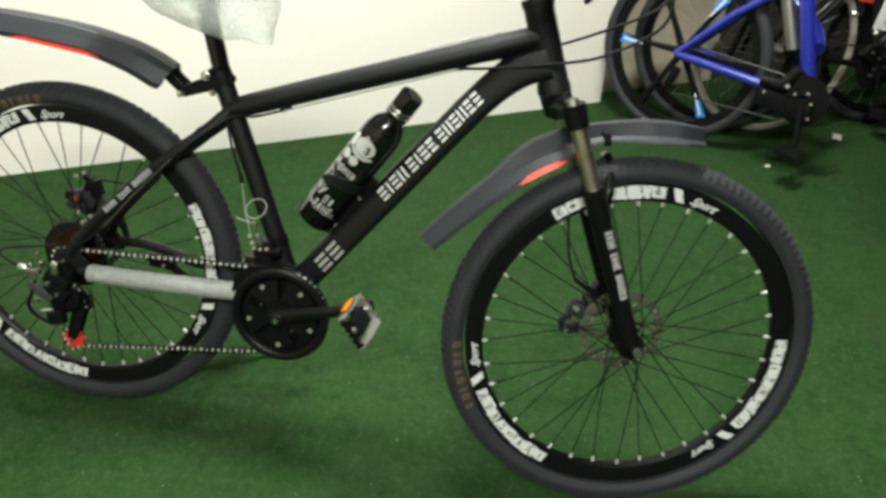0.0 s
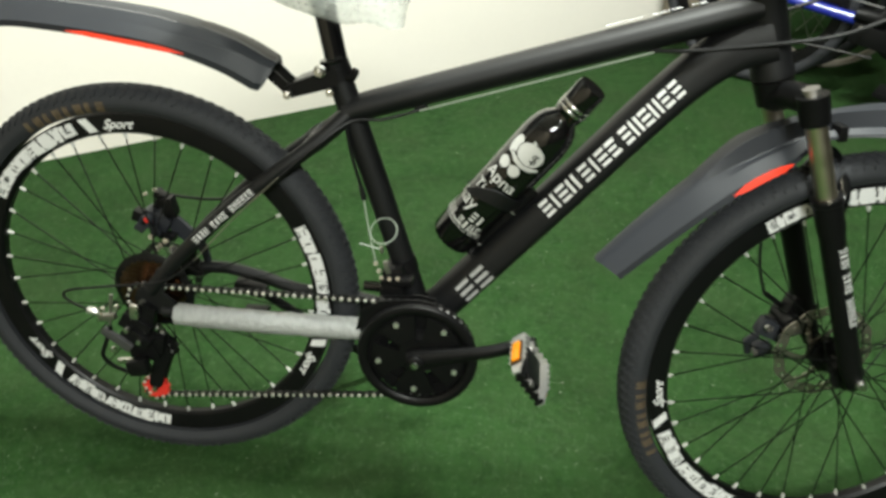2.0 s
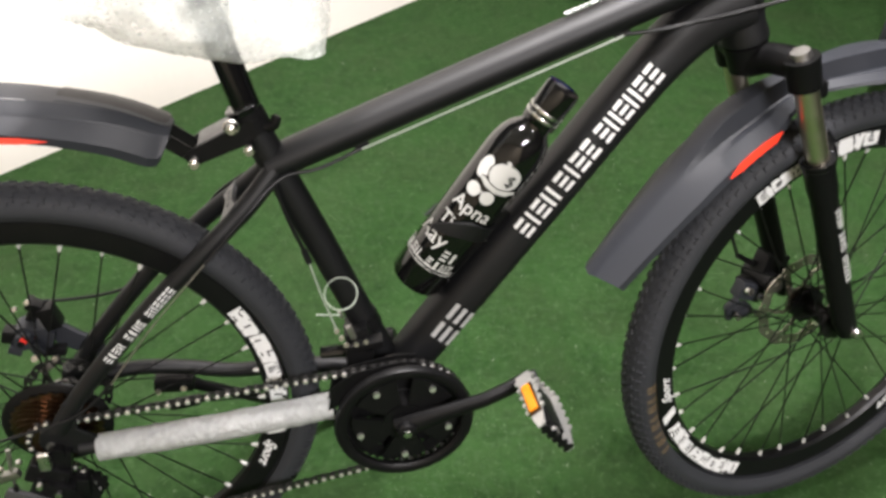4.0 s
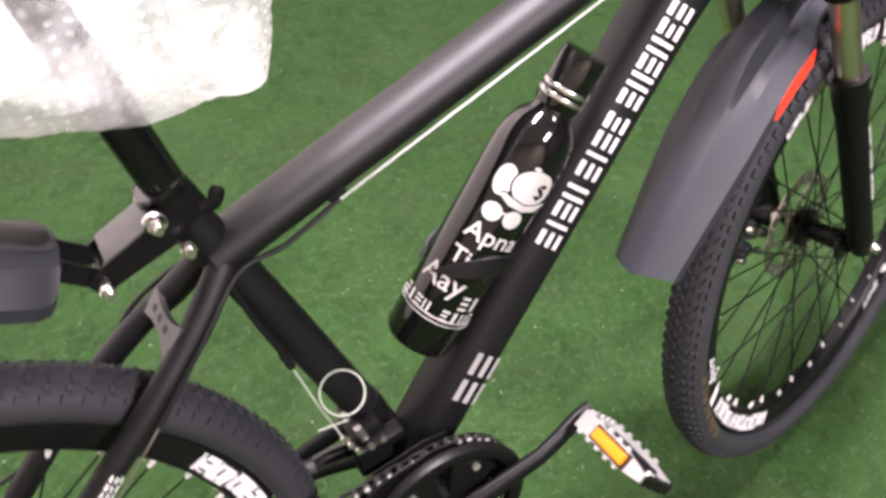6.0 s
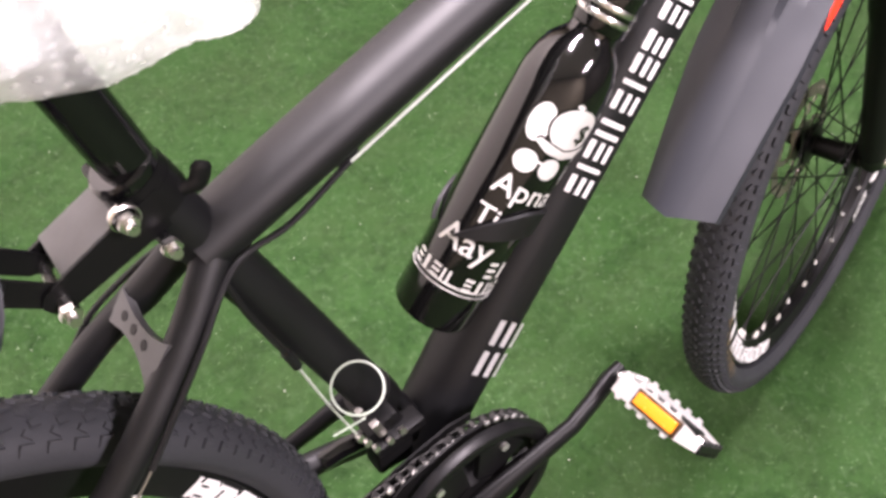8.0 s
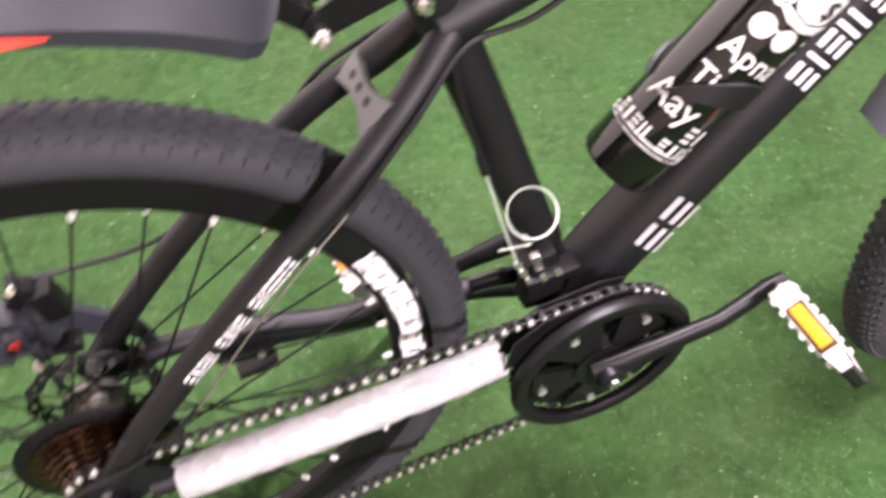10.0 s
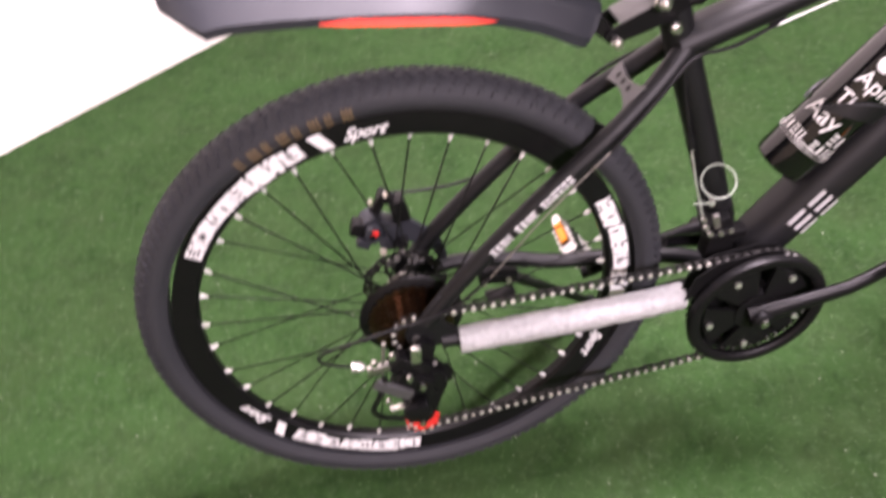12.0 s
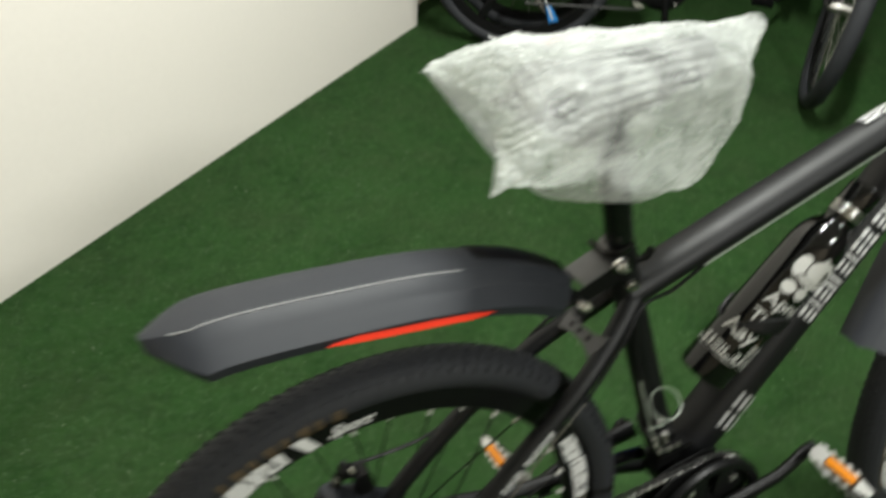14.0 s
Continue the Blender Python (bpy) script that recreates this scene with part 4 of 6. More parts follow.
# mount of the rear mudguard: a folded sheet bracket, and a forked tongue from the guard to its lower bolt
mount = part("mudguard_mount", tube(bm_new(), [seat_top + seat_dir * 0.002, seat_top + seat_dir * 0.014], [0.0208, 0.0208], 20), BLACK, bicycle, "black hinged bracket")
part("collar", tube(bm_new(), [seat_top + seat_dir * 0.013, seat_top + seat_dir * 0.015, seat_top + seat_dir * 0.020, seat_top + seat_dir * 0.022], [0.0195, 0.0205, 0.0205, 0.0185], 24), GLOSS, mount, "polished collar")
for s in (-1, 1):
    bm = bm_new()
    for outline, y in ((((0.232, 0.697), (0.236, 0.690), (0.246, 0.688), (0.312, 0.709), (0.312, 0.736), (0.290, 0.7275), (0.248, 0.7095), (0.236, 0.704)), 0.021),
                       (((0.250, 0.698), (0.245, 0.691), (0.234, 0.693), (0.206, 0.716), (0.206, 0.732), (0.216, 0.730), (0.243, 0.706)), 0.0175)):
        front = [bm.verts.new((px, s * y, pz)) for px, pz in outline]
        back = [bm.verts.new((px, s * (y - 0.0025), pz)) for px, pz in outline]
        bm.faces.new(front)
        bm.faces.new(back[::-1])
        for k in range(len(front)):
            j = (k + 1) % len(front)
            bm.faces.new((front[k], front[j], back[j], back[k]))
    bmesh.ops.recalc_face_normals(bm, faces=bm.faces)
    part("side_plate", bm, BLACK, mount)
part("mount_plate", box((0.046, 0.041, 0.0025), pose(0.270, 0, 0.7195, 0, -23, 0), 0.001), PLATE, mount, "grey metal plate")
for p in ((0.290, 0.732), (0.305, 0.704), (0.243, 0.695)):
    shaft = part("bolt", rod((p[0], -0.030, p[1]), (p[0], 0.030, p[1]), 0.0038, seg=8), STEEL if p[0] == 0.243 else BLACK, mount)
    bm = tube(bm_new(), [(p[0], -0.03, p[1]), (p[0], -0.035, p[1])], 0.0062, 6)
    tube(bm, [(p[0], -0.035, p[1]), (p[0], -0.041, p[1])], 0.0034, 8)
    if p[0] == 0.290:
        part("washer", revolve([(0.0066, -0.0255), (0.0088, -0.0255), (0.0088, -0.0285), (0.0076, -0.0292)], 24), STEEL, shaft, "bright washer", pose(p[0], 0, p[1]))
    part("nut", bm, STEEL, shaft, "bright nut")

# ---- drive ----
CR_Y = -0.082
CH_Y = -0.068   # line of the outer chainring
bm = revolve([(0.080, CR_Y + 0.001), (0.079, CR_Y - 0.007), (0.082, CR_Y - 0.010), (0.088, CR_Y - 0.0115), (0.0935, CR_Y - 0.010), (0.096, CR_Y - 0.004), (0.0945, CR_Y + 0.001), (0.087, CR_Y + 0.002)], 64)
guard_ring = part("chain_guard", bm, BLACK, bicycle, "black plastic chain guard", Matrix.Translation(BB))


def toothed_ring(r, inner, y, teeth, thick=0.003):
    """A flat ring with a tooth for each link."""
    bm = bm_new()
    n = teeth * 2
    rows = []
    for k in range(n):
        a = math.pi * k / teeth
        ro = r + (0.0022 if k % 2 else -0.0022)
        rows.append([bm.verts.new((q * math.sin(a), yy, q * math.cos(a))) for q, yy in ((inner, y - thick / 2), (ro, y - thick / 2), (ro, y + thick / 2), (inner, y + thick / 2))])
    for k in range(n):
        A, B = rows[k], rows[(k + 1) % n]
        for j in range(4):
            bm.faces.new((A[j], A[(j + 1) % 4], B[(j + 1) % 4], B[j]))
    bmesh.ops.recalc_face_normals(bm, faces=bm.faces)
    return bm


chainring = part("chainring", toothed_ring(0.0885, 0.066, CH_Y, 44), BLACK, bicycle, "toothed black chainring", Matrix.Translation(BB))
part("inner_chainring", toothed_ring(0.0705, 0.049, CH_Y + 0.007, 34), BLACK, chainring)
part("inner_chainring", toothed_ring(0.0495, 0.03, CH_Y + 0.014, 24), BLACK, chainring)
# five broad arms with narrow gaps between them
spider = part("crank_spider", revolve([(0.012, CR_Y - 0.006), (0.030, CR_Y - 0.006), (0.032, CH_Y + 0.02), (0.012, CH_Y + 0.022)], 28), BLACK, bicycle, "black five-armed spider", Matrix.Translation(BB))
for k in range(5):
    bm = bm_new()
    rows = []
    for j in range(6):
        a = radians(72 * k + 12 + 54 * j / 5)
        rows.append([bm.verts.new((q * math.sin(a), CR_Y + yy, q * math.cos(a))) for q, yy in ((0.028, -0.004), (0.072, -0.001), (0.072, 0.003), (0.028, 0.003))])
    for A, B in zip(rows, rows[1:]):
        for j in range(4):
            bm.faces.new((A[j], A[(j + 1) % 4], B[(j + 1) % 4], B[j]))
    bm.faces.new(rows[0])
    bm.faces.new(rows[-1][::-1])
    bmesh.ops.recalc_face_normals(bm, faces=bm.faces)
    part("spider_arm", bm, BLACK, spider, sharp=25)
for k in range(5):
    a = radians(39 + 72 * k)
    d = Vector((math.sin(a), 0, math.cos(a))) * 0.064 + BB
    part("chainring_bolt", rod(d + Vector((0, CR_Y - 0.005, 0)), d + Vector((0, CR_Y - 0.001, 0)), 0.0046, seg=10), BRIGHT, guard_ring, m=Matrix.Translation(-BB))
CRANK = Vector((0.174, 0, 0.055)).normalized()


def crank_arm(s, d, name):
    """s: side; d: the way it points."""
    y0, y1 = s * 0.090, s * 0.096
    bm = bm_new()
    tube(bm, [BB + Vector((0, y0, 0)) - d * 0.012, BB + Vector((0, y0 + s * 0.004, 0)) + d * 0.02, BB + Vector((0, y1 + s * 0.002, 0)) + d * 0.06, BB + Vector((0, y1 + s * 0.007, 0)) + d * 0.115, BB + Vector((0, y1 + s * 0.004, 0)) + d * 0.145, BB + Vector((0, y1, 0)) + d * 0.172, BB + Vector((0, y1, 0)) + d * 0.190], [0.017, 0.0162, 0.0125, 0.011, 0.011, 0.0115, 0.010], 14, squash=0.72)
    arm = part(name, bm, BLACK, bicycle, "black crank arm")
    hub_c = BB + Vector((0, y0 + s * 0.010, 0))
    part("crank_cap", tube(bm_new(), [hub_c, hub_c + Vector((0, s * 0.008, 0)), hub_c + Vector((0, s * 0.010, 0))], [0.0145, 0.0135, 0.011], 20), BLACK, arm)
    part("crank_bolt", rod(hub_c + Vector((0, s * 0.009, 0)), hub_c + Vector((0, s * 0.013, 0)), 0.0058, seg=6), STEEL, arm, "bright crank bolt")
    return BB + Vector((0, y1, 0)) + d * 0.182


def toothed_plate(length, width, teeth, thick=0.003, taper=0.0):
    """A cage plate with square teeth on both edges; length along x, width along z; taper: how much narrower it is at its end."""
    top = []
    step = length / teeth
    for k in range(teeth):
        for f, tooth in ((0.0, 0.0), (0.45, 0.0), (0.5, 0.0034), (0.85, 0.0034), (0.95, 0.0)):
            x = step * (k + f)
            fall = max(0.0, (x / length - 0.62) / 0.38)
            top.append((x - length / 2, (width / 2) * (1 - taper * fall ** 1.3) + (0.0 if taper and k > teeth - 3 else tooth)))
    low = [(x, -z) for x, z in reversed(top)]
    return prism(top + low, thick, None, 0)


def pedal(s, at, tilt):
    """A flat cage pedal: body, spindle, toothed plates and reflectors. at: end of the crank."""
    m = Matrix.Translation(at + Vector((0, s * 0.066, 0))) @ pose(0, 0, 0, 0, tilt, 0)
    body = part("pedal", box((0.034, 0.066, 0.016), None, 0.005), BLACK, bicycle, "silver cage pedal with amber reflectors", m)
    part("spindle", rod((0, s * -0.068, 0), (0, s * 0.045, 0), 0.007), DULL, body)
    for e in (-1, 1):
        bm = toothed_plate(0.094, 0.021, 7, taper=0.55)
        bm.transform(pose(e * 0.031, 0, 0, 0, 0, s * 90))
        part("cage_plate", bm, PEDAL, body, "toothed silver plate")
        part("reflector_frame", box((0.003, 0.050, 0.0175), pose(e * 0.0335, 0, 0), 0.001), BRONZE, body)
        part("reflector", box((0.006, 0.044, 0.012), pose(e * 0.0355, 0, 0), 0.002), AMBER, body, "amber reflector")
    for e, tall in ((-1, 0.018), (1, 0.007)):
        bm = toothed_plate(0.060, tall, 5)
        bm.transform(pose(0, s * e * 0.046, 0))
        part("end_plate", bm, PEDAL if e < 0 else BLACK, body, "toothed silver plate")


end_r = crank_arm(-1, CRANK, "crank")
end_l = crank_arm(1, -CRANK, "crank")
pedal(-1, end_r, 52)
pedal(1, end_l, 52)


def chain(points, name):
    """Links along a line: outer plates and bright rollers, joined."""
    P = [Vector(p) for p in points]
    bm, pins = bm_new(), bm_new()
    step, acc, k = 0.0127, 0.0, 0
    for a, b in zip(P, P[1:]):
        d = (b - a)
        L = d.length
        t = d / L
        u = acc
        while u < L:
            c = a + t * u
            w = 0.0036 if k % 2 else 0.0026
            up = t.cross(Vector((0, 1, 0))).normalized()
            for s in (-1, 1):
                q = []
                for x, z in ((-0.0085, 0), (-0.006, 0.0034), (0, 0.002), (0.006, 0.0034), (0.0085, 0), (0.006, -0.0034), (0, -0.002), (-0.006, -0.0034)):
                    q.append((x, z))
                va = [bm.verts.new(c + t * x + up * z + Vector((0, s * w, 0))) for x, z in q]
                vb = [bm.verts.new(c + t * x + up * z + Vector((0, s * (w + 0.0012), 0))) for x, z in q]
                bm.faces.new(va)
                bm.faces.new(vb[::-1])
                for i in range(8):
                    bm.faces.new((va[i], vb[i], vb[(i + 1) % 8], va[(i + 1) % 8]))
            tube(pins, [c + t * 0.00635 + Vector((0, -0.0062, 0)), c + t * 0.00635 + Vector((0, -0.0055, 0)), c + t * 0.00635 + Vector((0, 0.002, 0))], [0.0018, 0.0028, 0.0028] if k % 2 else [0.0023, 0.0034, 0.0034], 8)
            tube(bm, [c + t * 0.00635 + Vector((0, -0.0025, 0)), c + t * 0.00635 + Vector((0, 0.0025, 0))], 0.0039, 8)
            u += step
            k += 1
        acc = u - L
    bmesh.ops.recalc_face_normals(bm, faces=bm.faces)
    whole = part(name, bm, CHAIN, bicycle, "steel roller chain")
    tagged(part("rivet_layer", pins, BRIGHT, whole, "bright rivet heads"), kind="stuff")
    return whole


top_c = [BB + Vector((0.0885 * math.sin(a), CH_Y, 0.0885 * math.cos(a))) for a in [radians(q) for q in range(-8, 189, 8)]]
around = [REAR + Vector((0.0285 * math.sin(a), -0.053, 0.0285 * math.cos(a))) for a in [radians(q) for q in range(-170, 15, 23)]]
run = [*top_c, Vector((0.022, -0.057, 0.150)), Vector((0.0, -0.057, 0.141)), Vector((-0.022, -0.057, 0.152)), Vector((-0.024, -0.057, 0.172)), Vector((0.030, -0.056, 0.240)), Vector((0.024, -0.055, 0.272)), *around, top_c[0]]
chain(run, "chain")

# wrapped sleeve on the drive-side chainstay
bm = bm_new()
cs = spline([(0.357, -0.056, 0.3275), (0.29, -0.061, 0.327), (0.16, -0.065, 0.325), (0.053, -0.066, 0.323)], 10)
rng = random.Random(4)
fr = frames(cs)
rings = []
for p, t, a, b in fr:
    rings.append([bm.verts.new(p + (a * math.cos(2 * math.pi * k / 20) + b * math.sin(2 * math.pi * k / 20)) * (0.0182 + rng.uniform(-0.0009, 0.0009))) for k in range(20)])
for A, B in zip(rings, rings[1:]):
    for k in range(20):
        bm.faces.new((A[k], A[(k + 1) % 20], B[(k + 1) % 20], B[k]))
bmesh.ops.solidify(bm, geom=bm.faces[:], thickness=0.0015)
SLEEVE = material("foam_sleeve", (0.62, 0.63, 0.62), 0.45, 0.0, (0.44, 0.45, 0.445), 60, 1.0, 120, 0.8, depth=0.005)
part("chainstay_sleeve", bm, SLEEVE, bicycle, "white bubble-wrap sleeve", sharp=60)

# rear derailleur
bm = box((0.026, 0.02, 0.05), pose(0.004, -0.068, 0.312, 0, 15, 0), 0.006)
tube(bm, [(0.004, -0.058, 0.33), (0.004, -0.08, 0.33)], 0.012, 14)
box((0.05, 0.03, 0.026), pose(-0.012, -0.078, 0.282, 0, 35, 0), 0.006, bm=bm)
box((0.03, 0.02, 0.034), pose(0.012, -0.066, 0.262, 0, 10, 0), 0.006, bm=bm)
derailleur = part("rear_derailleur", bm, BLACK, bicycle, "black rear derailleur with red pulley")
part("linkage", box((0.055, 0.008, 0.016), pose(-0.04, -0.096, 0.282, 0, 38, 0), 0.003), PLATE, derailleur, "grey metal link")
part("linkage", box((0.03, 0.010, 0.012), pose(-0.055, -0.088, 0.318, 0, -12, 0), 0.003), DULL, derailleur, "grey metal link")
part("linkage", box((0.014, 0.010, 0.026), pose(-0.006, -0.090, 0.335, 0, 4, 0), 0.004), STEEL, derailleur, "bright pivot block")
part("linkage", box((0.030, 0.008, 0.009), pose(-0.033, -0.09, 0.236, 0, -10, 0), 0.003), STEEL, derailleur, "bright lower link")
bm = box((0.052, 0.022, 0.03), pose(-0.014, -0.075, 0.302, 0, 32, 0), 0.006)
box((0.05, 0.018, 0.055), pose(-0.012, -0.07, 0.255, 0, -18, 0), 0.008, bm=bm)
box((0.036, 0.02, 0.03), pose(-0.012, -0.092, 0.228, 0, -12, 0), 0.008, bm=bm)
part("derailleur_body", bm, BLACK, derailleur)
part("limit_pin", tube(bm_new(), [(-0.044, -0.086, 0.36), (-0.052, -0.09, 0.30)], [0.003, 0.002], 8), DULL, derailleur)
cage = [(-0.014, 0.174), (-0.010, 0.164), (0.0, 0.162), (0.010, 0.172), (0.034, 0.24), (0.03, 0.262), (0.014, 0.268), (0.006, 0.245)]
for y in (-0.065, -0.049):
    part("pulley_cage", prism(cage, 0.002, pose(0, y, 0), 0.0005), BLACK, derailleur)
for at, m_ in ((Vector((-0.005, -0.057, 0.162)), REDPART), (Vector((0.02, -0.055, 0.25)), BLACK)):
    p = prism([((0.0225 + (0.0022 if k % 2 else -0.0022)) * math.sin(math.pi * k / 11), (0.0225 + (0.0022 if k % 2 else -0.0022)) * math.cos(math.pi * k / 11)) for k in range(22)], 0.008, Matrix.Translation(at))
    part("pulley", p, m_, derailleur, "red jockey wheel" if m_ is REDPART else "black jockey wheel")
    part("pulley_bolt", rod(at + Vector((0, -0.011, 0)), at + Vector((0, 0.008, 0)), 0.005, seg=10), STEEL, derailleur)
for p in ((-0.059, -0.09, 0.334), (-0.066, -0.088, 0.322), (-0.036, -0.088, 0.34), (-0.048, -0.095, 0.262), (-0.018, -0.098, 0.305), (-0.002, -0.095, 0.282)):
    part("pivot_bolt", rod(p, Vector(p) + Vector((0, -0.007, 0)), 0.0042, seg=10), STEEL, derailleur, "bright bolt")
hoop = spline([(-0.048, -0.095, 0.305), (-0.06, -0.097, 0.272), (-0.070, -0.095, 0.245), (-0.058, -0.09, 0.222), (-0.03, -0.085, 0.206)], 6)
part("derailleur_hoop", tube(bm_new(), hoop, 0.0036, 8), BLACK, derailleur)
part("barrel_adjuster", tube(bm_new(), [(-0.088, -0.085, 0.325), (-0.078, -0.085, 0.324), (-0.072, -0.086, 0.322)], [0.0062, 0.0068, 0.004], 10), PEDAL, derailleur)
loop = spline([(0.095, -0.073, 0.430), (0.04, -0.075, 0.388), (-0.05, -0.082, 0.372), (-0.112, -0.085, 0.36), (-0.126, -0.085, 0.348), (-0.112, -0.085, 0.335), (-0.084, -0.085, 0.325)], 8)
part("shift_cable", tube(bm_new(), loop, 0.0021, 8), HOUSING, bicycle, "black shift cable housing")
bare = spline([(0.095, -0.073, 0.430), (0.16, -0.067, 0.505), (0.235, -0.063, 0.581)], 6)
part("shift_wire", tube(bm_new(), bare, 0.001, 6), DULL, bicycle, "bare steel shift wire")
up_h = spline([(0.235, -0.063, 0.581), (0.29, -0.047, 0.63), (0.335, -0.026, 0.662), (0.38, -0.022, 0.668), (0.432, -0.014, 0.684)], 8)
part("shift_cable", tube(bm_new(), up_h, 0.0023, 8), HOUSING, bicycle, "black shift cable housing")
tw = [(0.432, -0.014, 0.683), (0.745, -0.016, 0.792)]
part("shift_wire", tube(bm_new(), tw, 0.0015, 6), CLEARTIE, bicycle, "bare wire under the top tube")
for x, z in ((0.432, 0.687), (0.745, 0.795)):
    part("cable_stop", box((0.018, 0.02, 0.012), pose(x, -0.004, z, 0, -19, 0), 0.003), MATTE, bicycle)
fronth = spline([(0.745, -0.018, 0.794), (0.80, -0.030, 0.802), (0.9, -0.043, 0.822), (0.98, -0.05, 0.845), (1.06, -0.06, 0.90), (1.05, -0.10, 0.96), (0.93, -0.16, 0.978)], 8)
part("shift_cable", tube(bm_new(), fronth, 0.0026, 8), HOUSING, bicycle, "black shift cable housing")
fronth = spline([(0.745, 0.006, 0.797), (0.84, 0.04, 0.82), (0.95, 0.05, 0.86), (1.06, 0.03, 0.92), (1.05, 0.06, 0.955), (0.93, 0.13, 0.962)], 8)
part("brake_cable", tube(bm_new(), fronth, 0.0026, 8), HOUSING, bicycle, "black brake cable housing")

# stem and handlebar, with film round the far lever
part("stem", tube(bm_new(), [ht_top, ht_top + AXIS_S * 0.045, (0.90, 0.0, 0.972)], [0.0185, 0.018, 0.017], 16), BLACK, bicycle)
handlebar = part("handlebar", tube(bm_new(), spline([(0.878, -0.35, 0.985), (0.893, -0.2, 0.978), (0.90, 0.0, 0.972), (0.893, 0.2, 0.970), (0.878, 0.35, 0.968)], 6), 0.0125, 14), MATTE, bicycle, "black handlebar")
for s in (-1, 1):
    z = 0.985 if s < 0 else 0.968
    bm = tube(bm_new(), [(0.889, s * 0.225, z + 0.002), (0.888, s * 0.232, z + 0.002), (0.878, s * 0.345, z), (0.877, s * 0.352, z)], [0.0185, 0.0165, 0.0165, 0.019], 16)
    part("grip", bm, RUBBER, handlebar, "dark grey rubber grip")
    bm = tube(bm_new(), spline([(0.915, s * 0.13, z - 0.012), (0.945, s * 0.16, z - 0.03), (0.944, s * 0.19, z - 0.042), (0.938, s * 0.215, z - 0.046)], 5), [0.009] * 6 + [0.0065] * 10, 10, squash=0.7)
    part("brake_lever", bm, BLACK, handlebar, "black brake lever")
bm = bm_new()
bmesh.ops.create_uvsphere(bm, u_segments=36, v_segments=20, radius=1)
for v in bm.verts:
    q = 1 + noise.noise(v.co * 2.1) * 0.16 + noise.noise(v.co * 6) * 0.09 + noise.noise(v.co * 15) * 0.03
    v.co = Vector((v.co.x * 0.028 + 0.004 * math.sin(v.co.y * 5), v.co.y * 0.080, v.co.z * 0.025)) * q + Vector((0.902, 0.150, 0.966))
part("lever_wrap", bm, SLEEVE, handlebar, "white plastic film round the lever", sharp=80)

# front derailleur on the seat tube, with its clear tie
bm = box((0.034, 0.032, 0.034), pose(0.405, -0.022, 0.415, 0, -18, 0), 0.006)
box((0.05, 0.02, 0.012), pose(0.41, -0.04, 0.414, 0, -4, 0), 0.003, bm=bm)
box((0.036, 0.024, 0.03), pose(0.402, -0.036, 0.392, 0, 8, 0), 0.005, bm=bm)
tube(bm, [BB.lerp(seat_top, 0.25), BB.lerp(seat_top, 0.30)], 0.0232, 18)
front_mech = part("front_derailleur", bm, BLACK, bicycle, "black front derailleur with bright bolts")
part("mech_arm", tube(bm_new(), [(0.398, -0.004, 0.374), (0.37, 0.0, 0.375), (0.349, 0.0, 0.375)], [0.0095, 0.009, 0.0085], 8), GLOSS, front_mech)
part("mech_link", box((0.008, 0.007, 0.022), pose(0.394, -0.041, 0.436, 0, -15, 0), 0.002), DULL, front_mech, "silver link")
part("mech_link", box((0.006, 0.006, 0.011), pose(0.384, -0.037, 0.464, 0, -15, 0), 0.002), DULL, front_mech, "bright clamp bolt")
for y in (-0.076, -0.060):
    part("mech_cage", prism([(0.36, 0.375), (0.39, 0.396), (0.45, 0.404), (0.475, 0.40), (0.475, 0.392), (0.44, 0.388), (0.40, 0.375), (0.372, 0.345), (0.352, 0.338)], 0.002, pose(0, y, 0)), BLACK, front_mech)
for p in ((0.376, -0.04, 0.441), (0.381, -0.04, 0.428), (0.386, -0.044, 0.419), (0.399, -0.046, 0.420), (0.412, -0.046, 0.422)):
    part("mech_bolt", rod(p, Vector(p) + Vector((0, -0.0045, 0.001)), 0.0034, seg=10), STEEL, front_mech, "bright bolt")
tie_c = Vector((0.387, -0.038, 0.497))
tie_n = Vector((-0.15, -0.68, 0.72)).normalized()
tie_a = tie_n.cross(Vector((0, 0, 1))).normalized()
tie_b = tie_n.cross(tie_a)
ring = [tie_c + tie_a * (0.021 * math.sin(2 * math.pi * k / 32)) + tie_b * (0.021 * math.cos(2 * math.pi * k / 32)) for k in range(32)]
part("cable_tie", tube(bm_new(), ring, 0.001, 6, closed=True), CLEARTIE, bicycle, "clear plastic tie looped round the seat tube")
part("cable_tie_tail", tube(bm_new(), [tie_c + Vector((-0.004, -0.01, -0.026)), tie_c + Vector((-0.034, -0.012, -0.019))], 0.0009, 6), CLEARTIE, bicycle)
wire = [(0.351, -0.020, 0.546), (0.363, -0.031, 0.49), (0.377, -0.04, 0.437)]
part("mech_wire", tube(bm_new(), wire, 0.0011, 6), CLEARTIE, bicycle, "pale wire down the seat tube")
part("mech_cable", tube(bm_new(), spline([(0.325, -0.022, 0.66), (0.334, -0.022, 0.61), (0.351, -0.020, 0.548)], 6), 0.0026, 8), HOUSING, bicycle)
part("cable_stop", rod((0.348, -0.020, 0.558), (0.353, -0.020, 0.538), 0.0042, seg=10), MATTE, bicycle)
part("brake_cable", tube(bm_new(), spline([(0.345, 0.018, 0.668), (0.314, 0.038, 0.651), (0.283, 0.045, 0.636), (0.248, 0.053, 0.611), (0.215, 0.062, 0.567), (0.19, 0.066, 0.54), (0.14, 0.07, 0.495), (0.09, 0.07, 0.473), (0.03, 0.07, 0.469), (-0.012, 0.068, 0.474)], 8), 0.0024, 8), HOUSING, bicycle)

